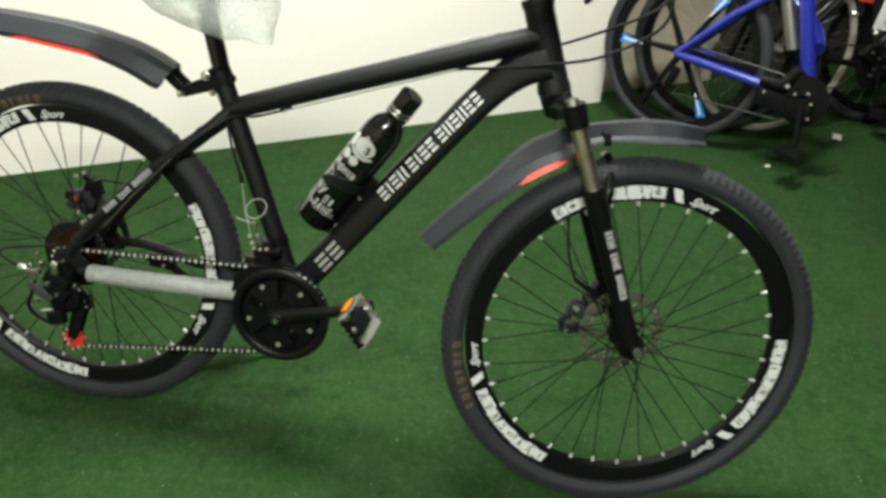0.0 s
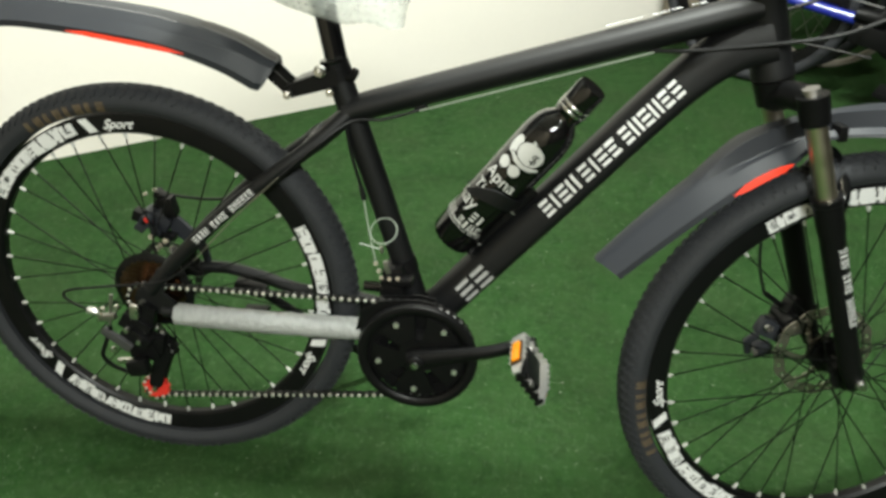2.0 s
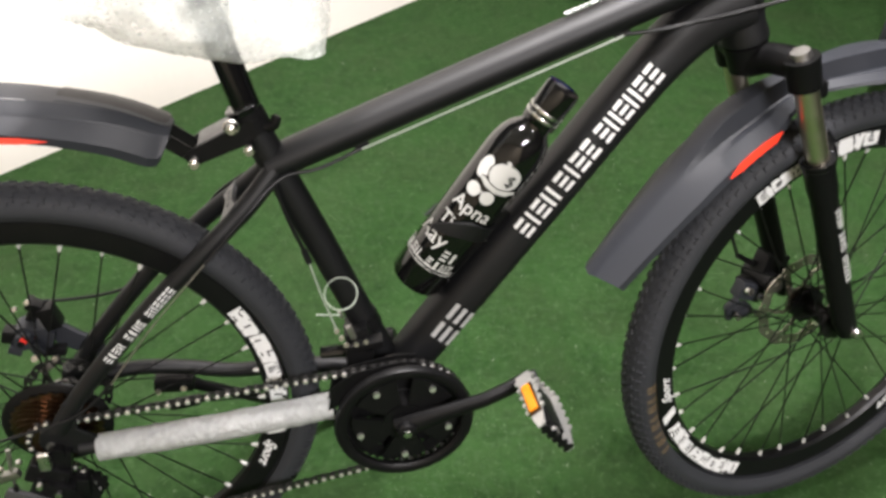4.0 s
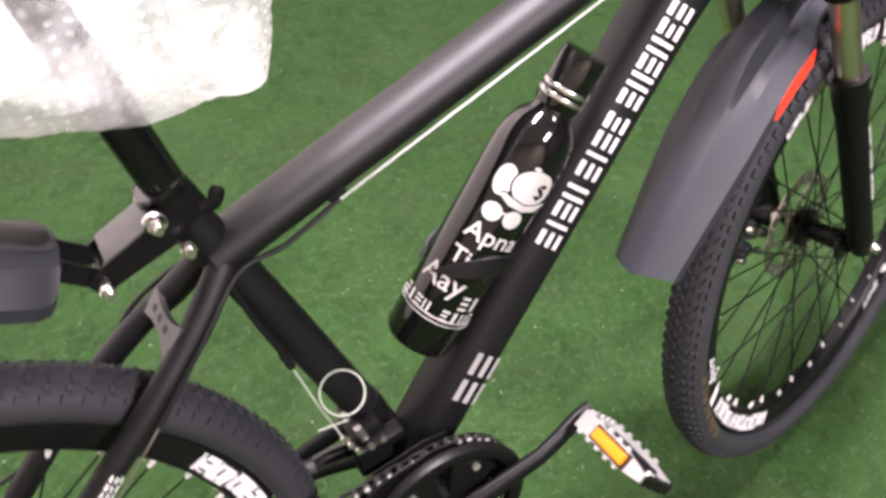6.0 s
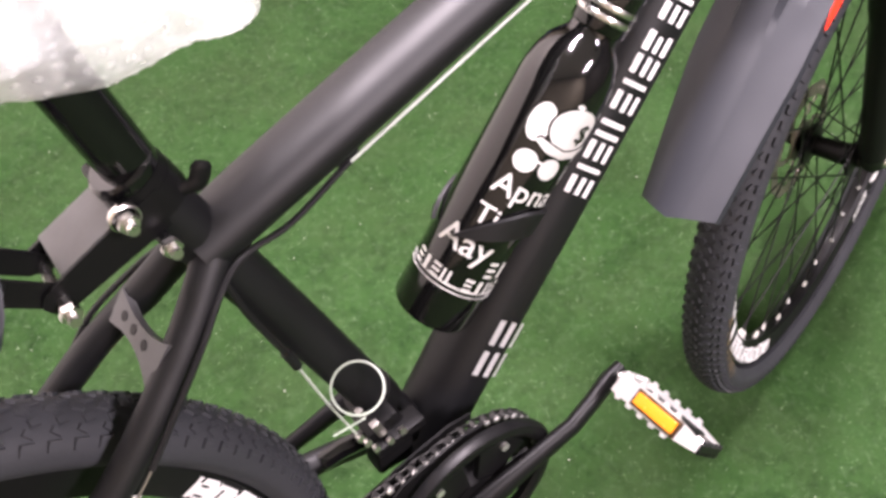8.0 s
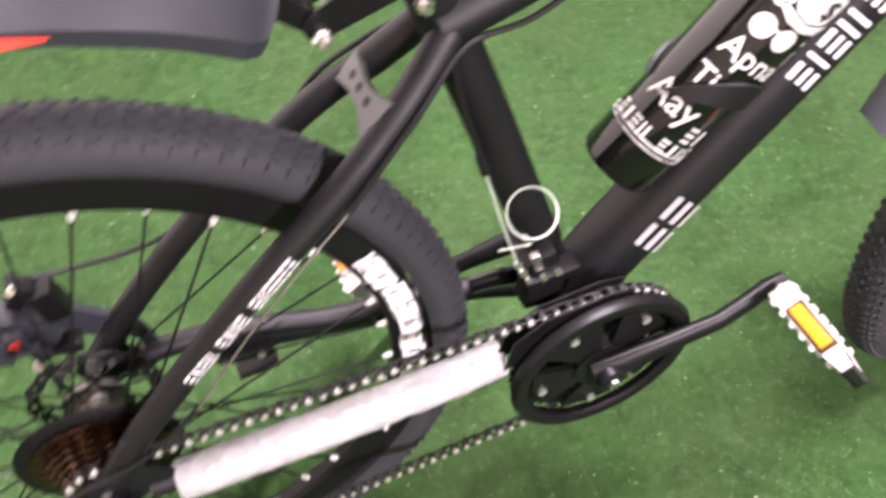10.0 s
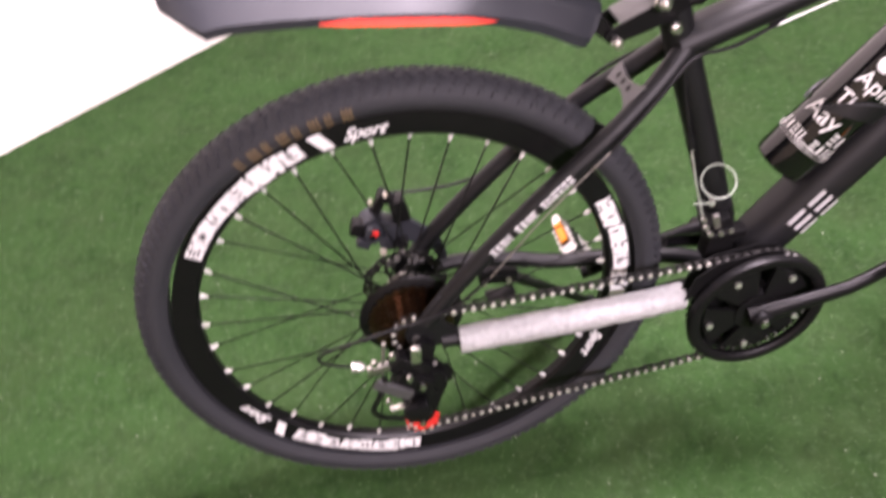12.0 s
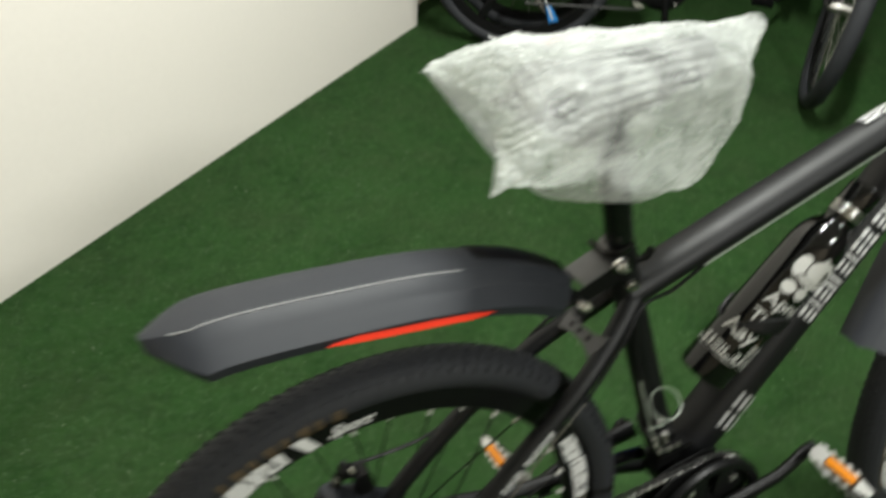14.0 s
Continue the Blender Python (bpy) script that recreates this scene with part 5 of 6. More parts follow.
# rear brake caliper: an arm on the dropout, a cylinder across it, a lever above
bm = prism([(-0.006, 0.446), (0.012, 0.434), (0.03, 0.416), (0.05, 0.402), (0.060, 0.37), (0.064, 0.34), (0.052, 0.338), (0.045, 0.368), (0.022, 0.384), (-0.006, 0.402)], 0.008, pose(0, 0.066, 0), 0.002)
tube(bm, [(-0.036, 0.036, 0.430), (-0.036, 0.05, 0.430), (-0.036, 0.05, 0.430), (-0.036, 0.078, 0.430)], [0.0115, 0.0115, 0.016, 0.017], 18)
box((0.018, 0.014, 0.012), pose(-0.05, 0.046, 0.416, 0, 30, 0), 0.003, bm=bm)
box((0.014, 0.012, 0.02), pose(-0.022, 0.042, 0.415, 0, -20, 0), 0.003, bm=bm)
box((0.034, 0.026, 0.030), pose(-0.018, 0.062, 0.424, 0, 24, 0), 0.006, bm=bm)
rear_cal = part("rear_brake_caliper", bm, GUARD, bicycle, "grey and black disc brake caliper")
bm = box((0.022, 0.022, 0.034), pose(0.002, 0.056, 0.456, 0, -12, 0), 0.004)
tube(bm, [(-0.034, 0.072, 0.436), (-0.022, 0.07, 0.458), (-0.017, 0.066, 0.482)], [0.008, 0.007, 0.0055], 8)
box((0.02, 0.018, 0.012), pose(-0.014, 0.06, 0.474, 0, 30, 0), 0.003, bm=bm)
box((0.02, 0.02, 0.02), pose(-0.054, 0.056, 0.434, 0, 20, 0), 0.004, bm=bm)
box((0.03, 0.016, 0.012), pose(-0.006, 0.052, 0.402, 0, 10, 0), 0.003, bm=bm)
part("caliper_lever", bm, BLACK, rear_cal, "black lever and pad housing")
part("caliper_adjuster", tube(bm_new(), [(-0.033, 0.0345, 0.435), (-0.033, 0.037, 0.435)], [0.0046, 0.005], 14), REDPART, rear_cal, "red adjuster ring")
part("adjuster_screw", rod((-0.037, 0.0325, 0.431), (-0.037, 0.035, 0.431), 0.0044, seg=10), BLACK, rear_cal)
for p, r in (((-0.026, 0.036, 0.405), 0.0045), ((-0.014, 0.046, 0.489), 0.0032), ((-0.034, 0.05, 0.478), 0.003), ((0.012, 0.034, 0.386), 0.0075), ((-0.019, 0.034, 0.384), 0.005), ((-0.010, 0.036, 0.390), 0.0045), ((-0.002, 0.038, 0.399), 0.0045), ((0.024, 0.042, 0.375), 0.004)):
    part("caliper_bolt", rod(p, Vector(p) + Vector((0, -0.006, 0.002)), r, seg=10), STEEL, rear_cal)

# kickstand on the far side, clamped to the chainstay
bm = tube(bm_new(), [(0.140, 0.074, 0.305), (0.160, 0.084, 0.278), (0.340, 0.221, 0.054)], [0.010, 0.009, 0.0075], 12)
tube(bm, [(0.336, 0.217, 0.062), (0.346, 0.225, 0.043)], [0.0105, 0.012], 12)
kick = part("kickstand", bm, BLACK, bicycle, "black side stand")
bm = box((0.056, 0.032, 0.020), pose(0.132, 0.066, 0.308, 0, 8, 0), 0.005)
box((0.044, 0.02, 0.007), pose(0.138, 0.070, 0.260, 0, -4, 0), 0.002, bm=bm)
part("stand_bracket", bm, BLACK, kick)
for x in (0.11, 0.146):
    part("stand_bolt", rod((x, 0.050, 0.305), (x, 0.046, 0.306), 0.004, seg=10), STEEL, kick)
part("stay_boss", box((0.022, 0.02, 0.014), pose(0.275, 0.056, 0.300, 0, 0, 0), 0.004), BLACK, bicycle)

# saddle under the wrap
bm = bm_new()
secs = [(0.172, 0.03, 0.955, 0.015), (0.176, 0.048, 0.96, 0.028), (0.186, 0.062, 0.964, 0.038), (0.212, 0.068, 0.964, 0.042), (0.235, 0.064, 0.962, 0.042), (0.262, 0.045, 0.966, 0.034), (0.32, 0.026, 0.968, 0.024), (0.38, 0.02, 0.968, 0.018), (0.395, 0.012, 0.96, 0.01)]
rings = []
for x, w, z, drop in secs:
    rings.append([bm.verts.new((x, w * math.cos(2 * math.pi * k / 16), z - 0.018 + 0.018 * math.sin(2 * math.pi * k / 16) - drop * abs(math.cos(2 * math.pi * k / 16)) ** 3)) for k in range(16)])
for A, B in zip(rings, rings[1:]):
    for k in range(16):
        bm.faces.new((A[k], A[(k + 1) % 16], B[(k + 1) % 16], B[k]))
bm.faces.new(rings[0][::-1])
bm.faces.new(rings[-1])
saddle = part("saddle", bm, BLACK, bicycle, "black saddle under bubble wrap")
for s in (-1, 1):
    part("saddle_rail", tube(bm_new(), spline([(0.15, s * 0.022, 0.93), (0.2, s * 0.022, 0.912), (0.3, s * 0.022, 0.912), (0.37, s * 0.012, 0.935)], 5), 0.0035, 8), BLACK, saddle)

# bubble wrap over the saddle: wide on top, gathered into a hanging hem
bm = bm_new()
secs = [(0.085, 0.908, 0.920, 0.098, 0.24), (0.096, 0.898, 0.942, 0.102, 0.20), (0.125, 0.862, 0.968, 0.104, 0.10), (0.18, 0.832, 0.982, 0.102, 0.02), (0.24, 0.812, 0.982, 0.09, 0), (0.29, 0.799, 0.981, 0.08, 0), (0.34, 0.794, 0.980, 0.071, 0), (0.402, 0.792, 0.978, 0.058, 0), (0.412, 0.825, 0.978, 0.050, 0), (0.416, 0.875, 0.979, 0.042, 0), (0.428, 0.935, 0.980, 0.03, 0), (0.447, 0.972, 0.982, 0.014, 0)]
dense = []
for a, b in zip(secs, secs[1:]):
    for k in range(5):
        dense.append([p + (q - p) * k / 5 for p, q in zip(a, b)])
dense.append(list(secs[-1]))
rings = []
N = 72
for x, z0, z1, hw, tilt in dense:
    ring = []
    zm = z1 - min(0.05, 0.45 * (z1 - z0))
    rear = max(0.0, 1 - (x - 0.08) / 0.12)
    for k in range(N):
        a = 2 * math.pi * k / N
        cs, s = math.cos(a), math.sin(a)
        if s >= 0:
            yy, zz = cs * hw, zm + (z1 - zm) * s ** 0.8
        else:
            f = abs(s) ** 1.15
            yy, zz = (abs(cs) ** 0.9 * (1 if cs > 0 else -1)) * hw * (1 - 0.35 * f) + 0.0 , zm - (zm - z0) * f
        p = Vector((x + rear * (0.15 * (yy + 0.09) + 0.038 * (1 - min(1, abs(yy) / hw) ** 2)), yy, zz + tilt * (yy + 0.02)))
        q = noise.noise(p * 24) * 0.005 + noise.noise(p * 60) * 0.0025 - abs(noise.noise(p * 16 + Vector((3, 1, 2)))) * 0.004
        ring.append(bm.verts.new(p + Vector((q * 0.6, cs * q * 1.5, q * 1.3 * s))))
    rings.append(ring)
for A, B in zip(rings, rings[1:]):
    for k in range(N):
        bm.faces.new((A[k], A[(k + 1) % N], B[(k + 1) % N], B[k]))
bm.faces.new(rings[0][::-1])
bm.faces.new(rings[-1])
bm.normal_update()
bm.faces.ensure_lookup_table()
cells_v, cells_f, seen = [], [], {}
for face in bm.faces:
    if len(face.verts) != 4:
        continue
    p, nrm = face.calc_center_median(), face.normal
    # the outer fold over the front and the skirt lies with its smooth side out
    inner = p.x * 0.9 - p.z + noise.noise(p * 14) * 0.05 > -0.69
    key = (round(p.x / 0.0086), round(p.y / 0.0086), round(p.z / 0.0086))
    if any((q - p).length < 0.0086 for dx in (-1, 0, 1) for dy in (-1, 0, 1) for dz in (-1, 0, 1) for q in seen.get((key[0] + dx, key[1] + dy, key[2] + dz), ())):
        continue
    seen.setdefault(key, []).append(p)
    out = nrm if nrm.dot(p - Vector((0.25, 0, 0.91))) > 0 else -nrm
    e1 = out.orthogonal().normalized()
    e2 = out.cross(e1)
    i0 = len(cells_v)
    for r, h in ((0.0028, 0.0), (0.0022, 0.0005), (0.0012, 0.0007)) if inner else ((0.0041, 0.0), (0.0035, 0.0011), (0.0020, 0.0017)):
        for k in range(8):
            an = math.pi * k / 4
            cells_v.append(p + e1 * (r * math.cos(an)) + e2 * (r * math.sin(an)) + out * h)
    for lv in (0, 8):
        for k in range(8):
            cells_f.append((i0 + lv + k, i0 + lv + (k + 1) % 8, i0 + lv + 8 + (k + 1) % 8, i0 + lv + 8 + k))
    cells_f.append(tuple(i0 + 16 + k for k in range(8)))
hem = bm_new()
hr = random.Random(8)
hem_rings = []
for k in range(10):
    f = k / 9
    p = Vector((0.280, 0, 0.865)).lerp(Vector((0.290, 0, 0.806)), f)
    hem_rings.append([hem.verts.new(p + Vector(((0.018 + 0.012 * (1 - f) ** 2 + hr.uniform(-0.0022, 0.0022)) * math.cos(2 * math.pi * j / 22), (0.018 + 0.012 * (1 - f) ** 2 + hr.uniform(-0.0022, 0.0022)) * math.sin(2 * math.pi * j / 22), 0))) for j in range(22)])
for A, B in zip(hem_rings, hem_rings[1:]):
    for j in range(22):
        hem.faces.new((A[j], A[(j + 1) % 22], B[(j + 1) % 22], B[j]))
wrap = part("bubble_wrap", bm, WRAP, m=BIKE, sharp=75)
part("wrap_hem", hem, WRAP, wrap, "film gathered round the seatpost", sharp=80)
bub = bpy.data.meshes.new("bubbles")
bub.from_pydata(cells_v, [], cells_f)
bub.shade_smooth()
tagged(part("air_cell_layer", bub, BUBBLE, wrap, "round air cells"), kind="stuff")
tagged(wrap, "crumpled clear bubble wrap over the saddle", "packaging")

# ---- bottle and its cage ----
B0 = Vector((0.488, 0.004, 0.478))
BAX = (Vector((0.6707, -0.0354, 0.744)) - B0).normalized()
BM = Matrix.Translation(B0) @ Vector((0, 0, 1)).rotation_difference(BAX).to_matrix().to_4x4()
RB = 0.0365


def lathe(profile, seg=40):
    bm = revolve([(r, h) for r, h in profile], seg, closed=False)
    bm.transform(pose(0, 0, 0, 90, 0, 0))
    return bm


body = [(0.029, 0.0), (0.0345, 0.002), (RB, 0.006), (RB, 0.222), (0.0357, 0.232), (0.0330, 0.245), (0.0283, 0.256), (0.0225, 0.263), (0.0195, 0.267), (0.0192, 0.272)]
bottle = part("bottle", lathe(body), BOTTLE, m=BIKE @ BM)
tagged(bottle, "gloss black metal drinking bottle with white print in its cage", "bottle")
part("cap", lathe([(0.0208, 0.2725), (0.0216, 0.2735), (0.0216, 0.320), (0.0204, 0.3245), (0.012, 0.325)]), BOTTLE, bottle, "gloss black screw cap")
for h in (0.281, 0.289):
    part("cap_ring", lathe([(0.0217, h), (0.0222, h + 0.0008), (0.0222, h + 0.0034), (0.0217, h + 0.0042)]), STEEL, bottle, "bright metal ring")
PRINT = -104.0   # direction of the print's middle round the bottle


def on_bottle(u, h):
    a = radians(PRINT) + u / RB
    nrm = Vector((math.cos(a), math.sin(a), 0))
    return nrm * RB + Vector((0, 0, h)), nrm


def blob(points, h0, lift=0.0):
    """A filled shape on the bottle's side."""
    bm = bm_new()
    c = Vector((sum(p[0] for p in points) / len(points), sum(p[1] for p in points) / len(points), 0))
    rings = []
    for f in (0.02, 0.35, 0.7, 1.0):
        ring = []
        for x, y in points:
            q, nrm = on_bottle(c.x + (x - c.x) * f, h0 + c.y + (y - c.y) * f)
            ring.append(bm.verts.new(q + nrm * (0.0005 + lift)))
        rings.append(ring)
    n = len(points)
    bm.faces.new(rings[0])
    for A, B in zip(rings, rings[1:]):
        for k in range(n):
            bm.faces.new((A[k], A[(k + 1) % n], B[(k + 1) % n], B[k]))
    bmesh.ops.recalc_face_normals(bm, faces=bm.faces)
    return bm


def oval(cx, cy, rx, ry, n=20, a0=0, a1=360):
    return [(cx + rx * math.cos(radians(a0 + (a1 - a0) * k / n)), cy + ry * math.sin(radians(a0 + (a1 - a0) * k / n))) for k in range(n if a1 - a0 == 360 else n + 1)]


part("print_cap", blob(oval(-0.0265, 0.0, 0.0095, 0.0155), 0.2015), PRINTW, bottle, "white printed cap shape")
part("print_outline", blob(oval(0.0005, 0.0, 0.0212, 0.0186, 28), 0.2045, 0.0002), GLOSS, bottle)
part("print_cap", blob(oval(0.0012, 0.0, 0.0200, 0.0175, 28), 0.2047, 0.0004), PRINTW, bottle, "white printed cap shape")
brim = [(-0.024, 0.0015), (-0.012, -0.0045), (0.002, -0.0062), (0.015, -0.0035), (0.026, 0.0035), (0.0235, 0.0065), (0.013, 0.0015), (0.002, -0.0005), (-0.010, 0.001), (-0.021, 0.005)]
part("print_outline", blob([(x * 1.02, y + (0.0012 if y > -0.001 else 0)) for x, y in brim], 0.1872, 0.0006), GLOSS, bottle)
part("print_brim", blob(brim, 0.1868, 0.0008), PRINTW, bottle, "white printed brim")
part("print_badge", blob(oval(-0.005, 0.0, 0.0035, 0.002, 12), 0.2235, 0.0004), PRINTW, bottle)
for cx, rx in ((-0.022, 0.0095), (-0.001, 0.0088)):
    part("print_lens", blob(oval(cx, 0.0, rx, 0.0092), 0.170), PRINTW, bottle, "white printed lens shape")
part("print_bridge", blob([(-0.0155, 0.002), (-0.0075, 0.002), (-0.0075, 0.004), (-0.0155, 0.004)], 0.170), PRINTW, bottle)


def shifted(u0, h0):
    return lambda u, v: on_bottle(u + u0, v + h0)


part("print_sign", bent_text("$", 0.022, lambda u, v: (on_bottle(u + 0.009, v + 0.197)[0] + on_bottle(u + 0.009, v)[1] * 0.0012, on_bottle(u + 0.009, v)[1])), GLOSS, bottle, "black currency sign")
part("print_word", bent_text("Apna", 0.0265, shifted(-0.007, 0.1375), 0, 0.0002), PRINTW, bottle, "white printed word")
part("print_word", bent_text("Ti", 0.0245, shifted(-0.0255, 0.109), 0, 0.0002), PRINTW, bottle, "white printed word")
part("print_word", bent_text("Aay", 0.031, shifted(-0.029, 0.0775), 0, 0.0002), PRINTW, bottle, "white printed word")
part("print_bar", bars_line([0, 4], lambda u, v: on_bottle(u - 0.001, v + 0.072), 0.0085, 0.016, 0.003), PRINTW, bottle, "white printed bars")
part("print_bar", bars_line([2, 4, 0, 1, None, 5, 4, 3, 5], lambda u, v: on_bottle(u - 0.064, v + 0.0535), 0.0078, 0.0125, 0.0024), PRINTW, bottle, "white printed bars")
for h, w in ((0.0475, 0.0022), (0.0425, 0.0016)):
    part("print_line", blob([(-0.078 + 0.112 * k / 20, -w / 2) for k in range(21)] + [(0.034 - 0.112 * k / 20, w / 2) for k in range(21)], h), PRINTW, bottle)

# cage: a spine along the down tube, a foot, and two arms that hold the bottle
bm = bm_new()
away = (BAX.cross(Vector((0, 1, 0)))).normalized()
if away.z > 0:
    away = -away
tube(bm, [B0 + away * 0.041, B0 + away * 0.041 + BAX * 0.15], [0.009, 0.009], 10, squash=0.5)
tube(bm, [B0 + away * 0.041 + BAX * 0.002, B0 + away * 0.02 - BAX * 0.004], [0.008, 0.007], 8)
cage_ob = part("bottle_cage", bm, BLACK, bicycle, "black plastic bottle cage")
for s in (-1, 1):
    arm = bm_new()
    rows = []
    for k in range(21):
        f = k / 20
        turn = 8 + (160 if s < 0 else 146) * f
        # straight flank, then a wedge that runs down to its tip
        tip = max(0.0, (f - 0.5) / 0.5)
        top = 0.130 - 0.002 * f - 0.042 * tip ** 1.5
        low = 0.108 - 0.008 * f - 0.0145 * tip
        base_dir = away * math.cos(radians(turn)) + Vector((0, s, 0)) * math.sin(radians(turn))
        c = B0 + base_dir * (RB + 0.0014)
        o = base_dir * 0.0034
        rows.append([arm.verts.new(c + BAX * low), arm.verts.new(c + BAX * top), arm.verts.new(c + BAX * (top - 0.0012) + o), arm.verts.new(c + BAX * low + o)])
    for A, B in zip(rows, rows[1:]):
        for k in range(4):
            arm.faces.new((A[k], A[(k + 1) % 4], B[(k + 1) % 4], B[k]))
    arm.faces.new(rows[0])
    arm.faces.new(rows[-1][::-1])
    bmesh.ops.recalc_face_normals(arm, faces=arm.faces)
    part("cage_arm", arm, MATTE, cage_ob)
for f in (0.02, 0.1):
    part("cage_bolt", rod(B0 + away * 0.038 + BAX * f, B0 + away * 0.046 + BAX * f, 0.005, seg=8), STEEL, cage_ob)


# ---- parked bicycles along the alcove ----
def plain_wheel(parent, x, r, tyre_mat, rim_mat, rt=0.022, flank=None, turn=0.0, spokes=True, y=0.0):
    m = pose(x, y, r, 0, 0, turn)
    rim = part("wheel", revolve([(r - 0.072, -0.008), (r - 0.042, -0.011), (r - 0.042, 0.011), (r - 0.072, 0.008)] if rt > 0.015 else [(r - 0.026, -0.006), (r - 0.014, -0.008), (r - 0.014, 0.008), (r - 0.026, 0.006)], 64), rim_mat, parent, "", m)
    prof = [(r - rt + rt * math.cos(radians(a)), rt * math.sin(radians(a))) for a in range(-140, 141, 28)]
    part("tyre", revolve(prof, 64), tyre_mat, rim)
    part("hub", revolve([(0.006, -0.06), (0.02, -0.03), (0.02, 0.03), (0.006, 0.06)], 16, closed=False), DULL, rim)
    me = to_mesh(rod((0, 0, 0.015), (0, 0, r - 0.07), 0.0014, seg=5), "spoke")
    me.materials.append(DULL)
    for k in range(24 if spokes else 0):
        part("spoke", me, None, rim, m=Matrix.Rotation(2 * math.pi * k / 24, 4, "Y") @ pose(0, 0.02 * (-1) ** k, 0, 4.2 * (-1) ** k, 0, 0))
    if flank:
        bm = bm_new()
        for a in (20, 165, 179, 255):
            decal_arc(bm, a, a + 9, r - 0.045, r - 0.062, -0.0125, 3)
        part("rim_decal", bm, flank, rim)
    return rim


def front_end(b, frame_mat, accent, seat, head, headlow, bb, r, steer):
    """The main tubes, the fork and the handlebar of an unfolded bicycle."""
    part("top_tube", tube(bm_new(), [seat, head], 0.019, 14), frame_mat, b)
    part("down_tube", tube(bm_new(), [bb, headlow + Vector((-0.01, 0, 0.05))], 0.025, 14), frame_mat, b)
    part("head_tube", tube(bm_new(), [headlow, head + Vector((-0.012, 0, 0.03))], 0.025, 14), frame_mat, b)
    for s in (-1, 1):
        c, q = math.cos(radians(steer)), math.sin(radians(steer))
        part("fork_leg", tube(bm_new(), [(0.91 - s * 0.06 * q, s * 0.06 * c, 0.68), (1.05 - s * 0.06 * q, s * 0.06 * c, r)], [0.018, 0.015], 12), accent or GLOSS, b)
    part("fork_crown", box((0.05, 0.15, 0.04), pose(0.905, 0, 0.69, 0, -18, steer), 0.01), BLACK, b)
    part("stem", tube(bm_new(), [(0.812, 0, 0.9), (0.865, 0, 0.96)], 0.016, 10), BLACK, b)
    hb = Matrix.Translation((0.865, 0, 0.965)) @ pose(0, 0, 0, 0, 0, steer)
    part("handlebar", tube(bm_new(), spline([(-0.04, -0.32, 0.02), (-0.015, -0.15, 0.012), (0, 0, 0), (-0.015, 0.15, 0.012), (-0.04, 0.32, 0.02)], 5), 0.0135, 10), BLACK, b, m=hb)


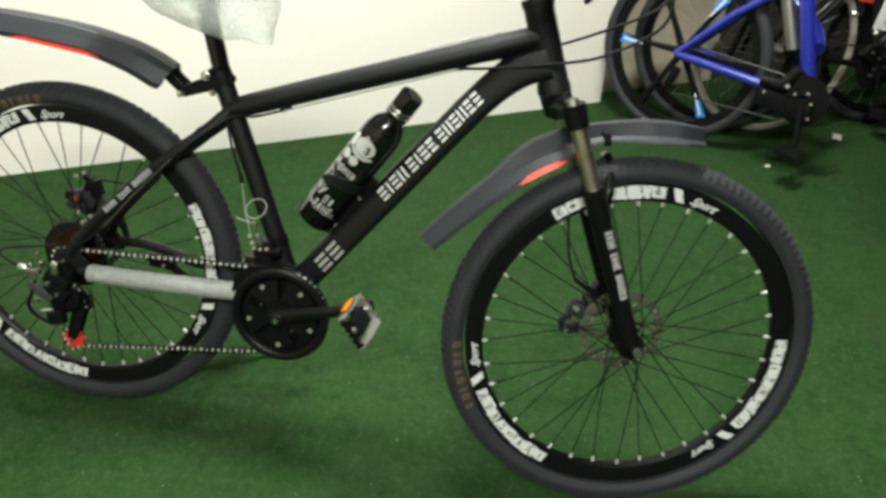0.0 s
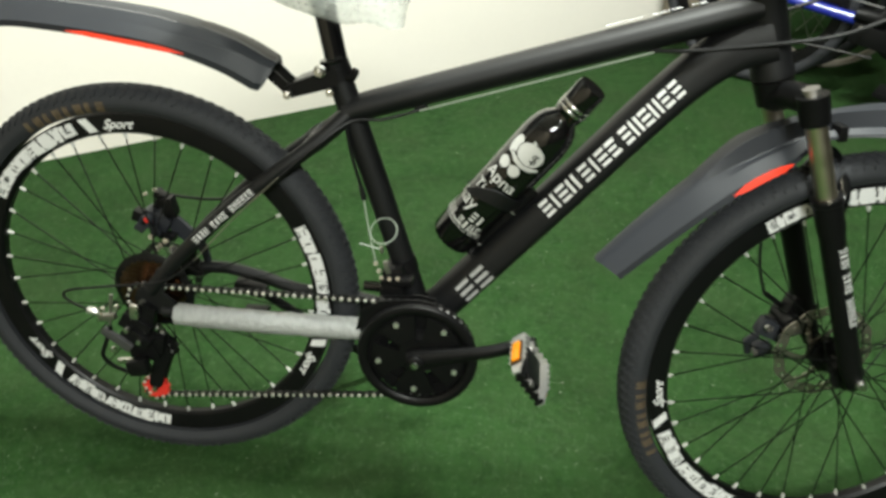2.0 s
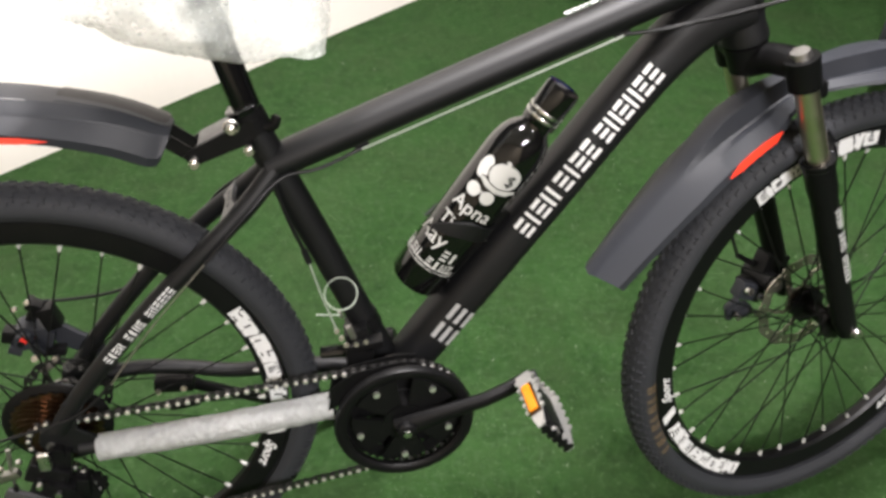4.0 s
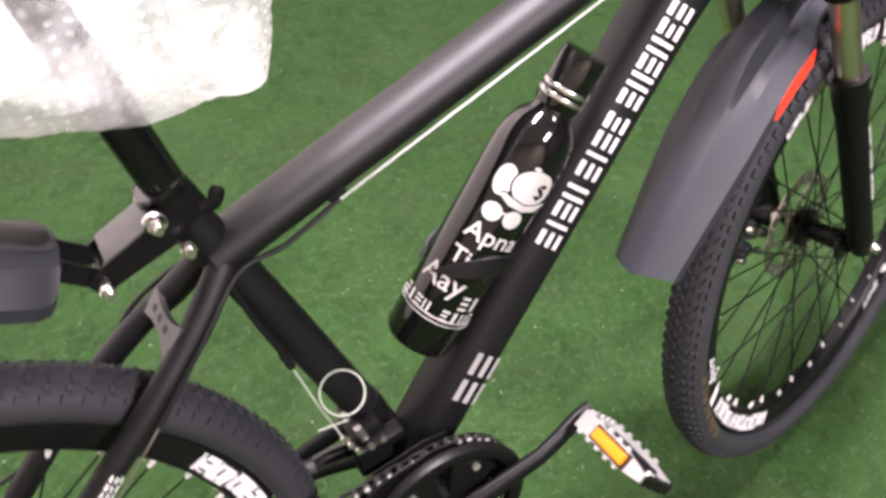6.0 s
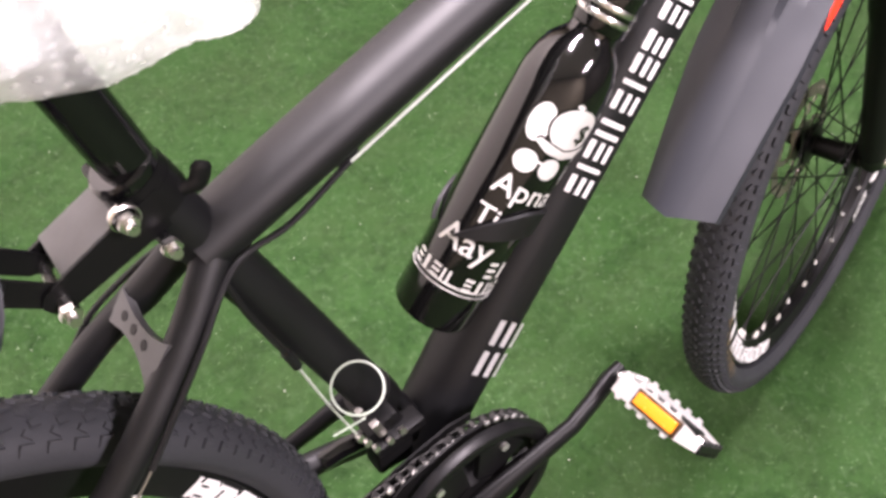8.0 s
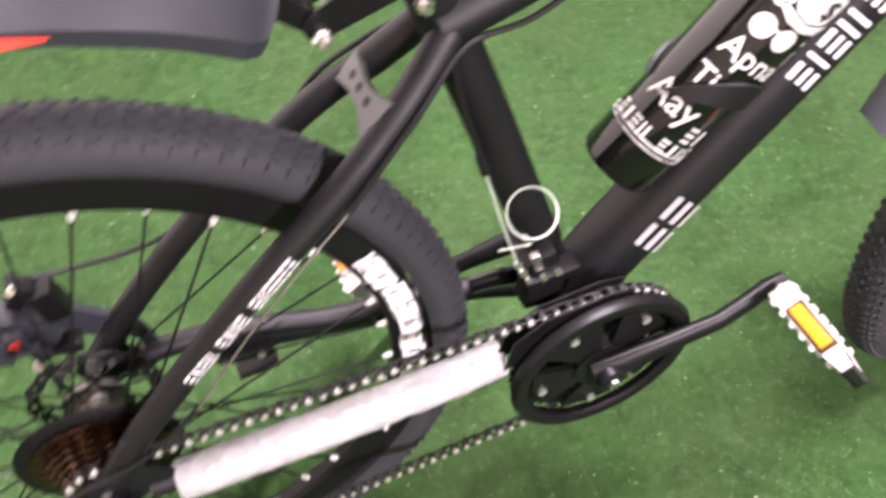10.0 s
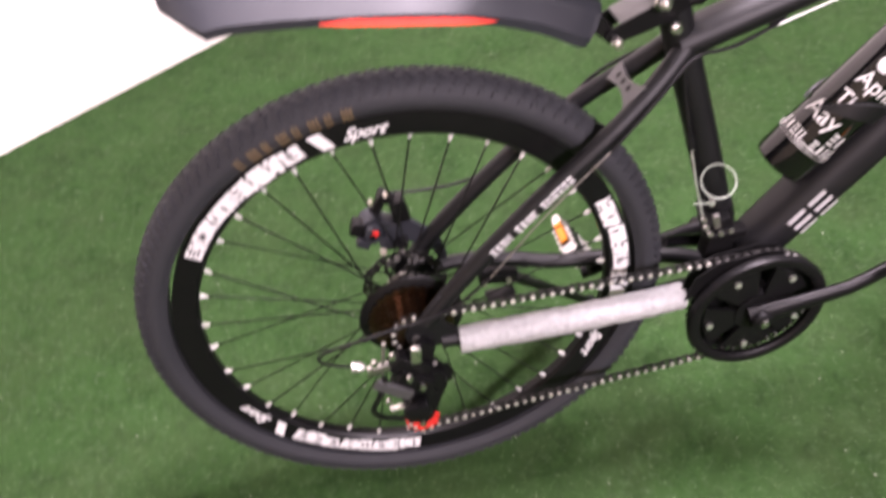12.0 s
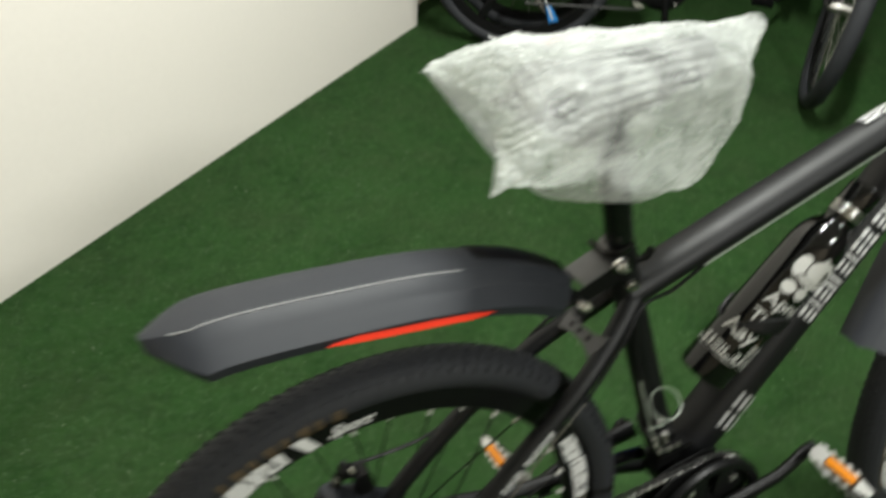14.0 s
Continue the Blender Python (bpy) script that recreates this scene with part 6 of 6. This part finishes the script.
def parked_bicycle(m, frame_mat, label, tyre_mat=RUBBER, rim_mat=RIMBLK, r=0.335, flank=WHITE, accent=None, steer=0.0, bb=None, fat=1.0, mag=None, thin=0.022, folded=False):
    b = new("parked_bicycle")
    b.matrix_world = m
    tagged(b, label, "bicycle", "parked bicycles")
    for wx, wy, wt in ((0, 0.0, 0.0), (0.05, 0.19, 6.0) if folded else (1.05, 0.0, steer)):
        w = plain_wheel(b, wx, r, tyre_mat, rim_mat, thin, flank=flank, turn=wt, spokes=not mag or wy > 0, y=wy)
        if mag and not wy:
            mag_spokes(w, r, *mag)
    shift = (bb or Vector((0.43, 0, 0.285))) - Vector((0.43, 0, 0.285))
    bb, seat, head, headlow = Vector((0.43, 0, 0.285)) + shift, Vector((0.30, 0, 0.70)) + shift, Vector((0.83, 0, 0.86)), Vector((0.88, 0, 0.70))
    if folded:
        part("main_beam", tube(bm_new(), spline([bb + Vector((-0.03, 0.03, 0.16)), (0.40, 0.13, 0.52), (0.22, 0.17, 0.64)], 5), 0.03, 14), frame_mat, b)
        part("steerer", tube(bm_new(), [(0.20, 0.17, 0.60), (0.12, 0.17, 1.0)], 0.02, 12), GLOSS, b)
        for s in (-1, 1):
            part("fork_leg", tube(bm_new(), [(0.21, 0.17 + s * 0.055, 0.66), (0.14, 0.17 + s * 0.055, r)], [0.016, 0.013], 12), accent or GLOSS, b)
    else:
        front_end(b, frame_mat, accent, seat, head, headlow, bb, r, steer)
    part("seat_tube", tube(bm_new(), [bb, seat + Vector((-0.012, 0, 0.04))], 0.018 * fat, 14), frame_mat, b)
    part("seatpost", tube(bm_new(), [seat, seat + Vector((-0.06, 0, 0.2))], 0.014, 12), GLOSS, b)
    for s in (-1, 1):
        part("chainstay", tube(bm_new(), [bb + Vector((-0.02, s * 0.03, 0)), (0.0, s * 0.062, r)], [0.014 * fat, 0.011 * fat], 12), frame_mat, b)
        part("seatstay", tube(bm_new(), [seat + Vector((0.005, s * 0.016, -0.03)), (0.18, s * 0.048, 0.53), (0, s * 0.06, r)], 0.010 * fat, 10), frame_mat, b)
    ring = revolve([(0.02, -0.045), (0.088, -0.05), (0.09, -0.056), (0.02, -0.06)], 40)
    part("chain_guard", ring, BLACK, b, m=Matrix.Translation(bb))
    for s in (-1, 1):
        arm = tube(bm_new(), [bb + Vector((0, s * 0.065, 0)), bb + Vector((s * -0.03, s * 0.085, s * 0.165))], [0.014, 0.011], 10)
        part("crank", arm, BLACK, b)
        part("pedal", box((0.085, 0.085, 0.022), pose(bb.x + s * -0.03, s * 0.14, bb.z + s * 0.165, 0, 10, 0), 0.005), BLACK, b)
    bm = box((0.03, 0.025, 0.08), pose(0.01, -0.07, 0.26, 0, 20, 0), 0.006)
    part("rear_derailleur", bm, BLACK, b)
    bm = tube(bm_new(), [(0.0, -0.045, 0.39), (0.43, -0.045, 0.365)], 0.004, 6)
    tube(bm, [(0.02, -0.045, 0.19), (0.43, -0.045, 0.205)], 0.004, 6)
    part("chain", bm, CHAIN, b)
    bm = bm_new()
    tube(bm, [(0.1, 0, 0.93), (0.16, 0, 0.945), (0.28, 0, 0.94), (0.37, 0, 0.935)], [0.05, 0.06, 0.035, 0.018], 14)
    for v in bm.verts:
        v.co.z = 0.93 + (v.co.z - 0.93) * 0.45
    part("saddle", bm, BLACK, b)
    return b


def mag_spokes(rim, r, first, tips):
    """Six broad cast spokes, some with coloured ends."""
    for k in range(6):
        bm = prism([(-0.014, 0.02), (0.014, 0.02), (0.009, 0.14), (0.017, r - 0.068), (-0.017, r - 0.068), (-0.009, 0.14)], 0.018, None, 0.004)
        turn = Matrix.Rotation(radians(first + 60 * k), 4, "Y")
        sp = part("cast_spoke", bm, BLACK, rim, "", turn)
        if k in tips:
            part("spoke_tip", prism([(-0.014, 0.20), (0.0, 0.185), (0.017, r - 0.085), (-0.018, r - 0.075)], 0.003, pose(0, -0.0108, 0)), LBLUE, sp, "light blue decal")
            part("spoke_stripe", prism([(-0.008, 0.17), (-0.003, 0.17), (0.004, r - 0.09), (-0.004, r - 0.09)], 0.003, pose(0, -0.0122, 0)), WHITE, sp, "white stripe")


def bolt_cluster(b, at, spread, count, seed):
    """Small chrome nuts about the crank."""
    rng = random.Random(seed)
    for k in range(count):
        p = at + Vector((rng.uniform(-1, 1) * spread, rng.uniform(-0.02, 0.0), rng.uniform(-1, 1) * spread * 0.8))
        part("nut", rod(p, p + Vector((0, -0.014, 0.004)), rng.uniform(0.004, 0.008), seg=8), DULL, b)


# blue one with cast wheels and a thick swingarm
blue = parked_bicycle(pose(1.345, 1.955, 0, -2, 0, -31), BLUE, "folded blue bicycle with black cast wheels by the alcove wall", r=0.345, bb=Vector((0.50, 0, 0.30)), fat=1.5, mag=(89, (1, 3, 5)), folded=True)
bolt_cluster(blue, Vector((0.46, -0.075, 0.31)), 0.09, 6, 2)
part("lower_stay", tube(bm_new(), [(0.34, -0.055, 0.335), (0.42, -0.05, 0.33), (0.46, -0.04, 0.40)], [0.022, 0.03, 0.022], 12), BLACK, blue)
part("shock", tube(bm_new(), [(0.40, 0, 0.45), (0.33, 0, 0.62)], 0.024, 14), DULL, blue, "grey coil shock")
part("chain_case", box((0.20, 0.03, 0.07), pose(0.44, -0.06, 0.27, 0, 6, 0), 0.02), BLACK, blue)
pale = parked_bicycle(pose(1.735, 2.125, 0, -3, 0, 19), BLACK, "black bicycle with thin pale tyres parked behind a blue one", tyre_mat=PALE, rim_mat=PALE, r=0.345, flank=None, thin=0.009)
bolt_cluster(pale, Vector((0.43, -0.075, 0.30)), 0.08, 8, 4)
part("paper_label", box((0.11, 0.003, 0.20), pose(0.44, -0.045, 0.53, 4, 6, 0), 0.0008), PAPERW, pale, "white paper label tied to the frame")
part("label_line", box((0.006, 0.001, 0.15), pose(0.425, -0.0478, 0.53, 4, 6, 0)), GREY_DECAL, pale)
for at, size, turn in (((0.50, -0.075, 0.285), (0.10, 0.05, 0.10), 20), ((0.56, -0.08, 0.22), (0.13, 0.04, 0.05), -12), ((0.38, -0.07, 0.34), (0.09, 0.05, 0.06), 35)):
    part("gear_case", box(size, pose(*at, 0, turn, 0), 0.018), GLOSS, pale, "dark greasy gear part")
part("rear_light", box((0.055, 0.03, 0.024), pose(0.30, -0.05, 0.555, 0, 8, 0), 0.008), REDPART, pale, "red plastic light")
for at, r in (((0.36, -0.085, 0.43), 0.016), ((0.47, -0.11, 0.33), 0.013), ((0.55, -0.115, 0.27), 0.011), ((0.25, -0.07, 0.5), 0.014), ((0.64, -0.09, 0.30), 0.010)):
    part("chrome_nut", tube(bm_new(), [at, (at[0], at[1] - 0.012, at[2] + 0.004), (at[0], at[1] - 0.018, at[2] + 0.006)], [r, r, r * 0.5], 10), STEEL, pale, "chrome nut")
tyre_face = lambda q: 0.0215
part("tyre_reflector", decal_arc(bm_new(), 150, 159, 0.338, 0.316, -1, 4, side=tyre_face), REDPART, blue, "red patch on the tyre", pose(0, 0, 0.345))
for a in (184, 192):
    part("tyre_lettering", decal_arc(bm_new(), a, a + 6, 0.322, 0.312, -1, 3, side=tyre_face), WHITE, blue, "white mark on the tyre", pose(0, 0, 0.345))
red = parked_bicycle(pose(2.25, 2.40, 0, -4, 0, 14), DARKRED, "dark red bicycle parked deep in the alcove")
bolt_cluster(red, Vector((0.43, -0.075, 0.30)), 0.08, 6, 6)
parked_bicycle(pose(2.80, 2.062, 0, -3, 0, -129), BLACK, "black bicycle facing the room beside the alcove", steer=-8, thin=0.028)


# ---- litter on the turf ----
def scrap(name, at, size, mat, label, seed):
    """A crumpled flake of paper or leaf."""
    bm = bm_new()
    bmesh.ops.create_grid(bm, x_segments=6, y_segments=5, size=0.5)
    for v in bm.verts:
        p = v.co + Vector((seed, 0, 0))
        v.co = Vector((v.co.x * size[0] * (1 + 0.4 * noise.noise(p * 3)), v.co.y * size[1] * (1 + 0.4 * noise.noise(p * 4)), 0.004 + size[2] * (0.5 + 0.8 * noise.noise(p * 5))))
    bmesh.ops.solidify(bm, geom=bm.faces[:], thickness=0.0006)
    ob = part(name, bm, mat, m=pose(at[0], at[1], 0, 0, 0, seed * 40), sharp=70)
    return tagged(ob, label, "litter")


scrap("paper_scrap", (2.06, 2.12, 0), (0.06, 0.035, 0.02), PAPER, "crumpled pale paper scrap on the turf", 2)
scrap("dry_leaf", (1.72, 1.74), (0.022, 0.012, 0.006), FLAKE, "small dry yellow leaf on the turf", 5)
# small pale flecks spread at random over the turf
rng = np.random.default_rng(11)
verts, faces = [], []
for k in range(1000):
    x, y = rng.uniform(-0.6, 1.7), rng.uniform(-0.3, 1.9)
    if (Vector((x, y, 0)) - corner).dot(wn) > -0.05:
        continue
    s, a0 = 0.0005 + 0.0016 * rng.random() ** 2.5, rng.uniform(0, 6.28)
    i0 = len(verts)
    for j in range(5):
        r = s * rng.uniform(0.6, 1.3)
        verts.append((x + r * math.cos(a0 + j * 1.2566), y + r * math.sin(a0 + j * 1.2566), 0.0068 + rng.uniform(0, 0.0015)))
    faces.append(tuple(range(i0, i0 + 5)))
me = bpy.data.meshes.new("turf_specks")
me.from_pydata(verts, [], faces)
tagged(part("turf_specks", me, SPECK), "tiny white specks strewn over the turf", "litter", kind="stuff")
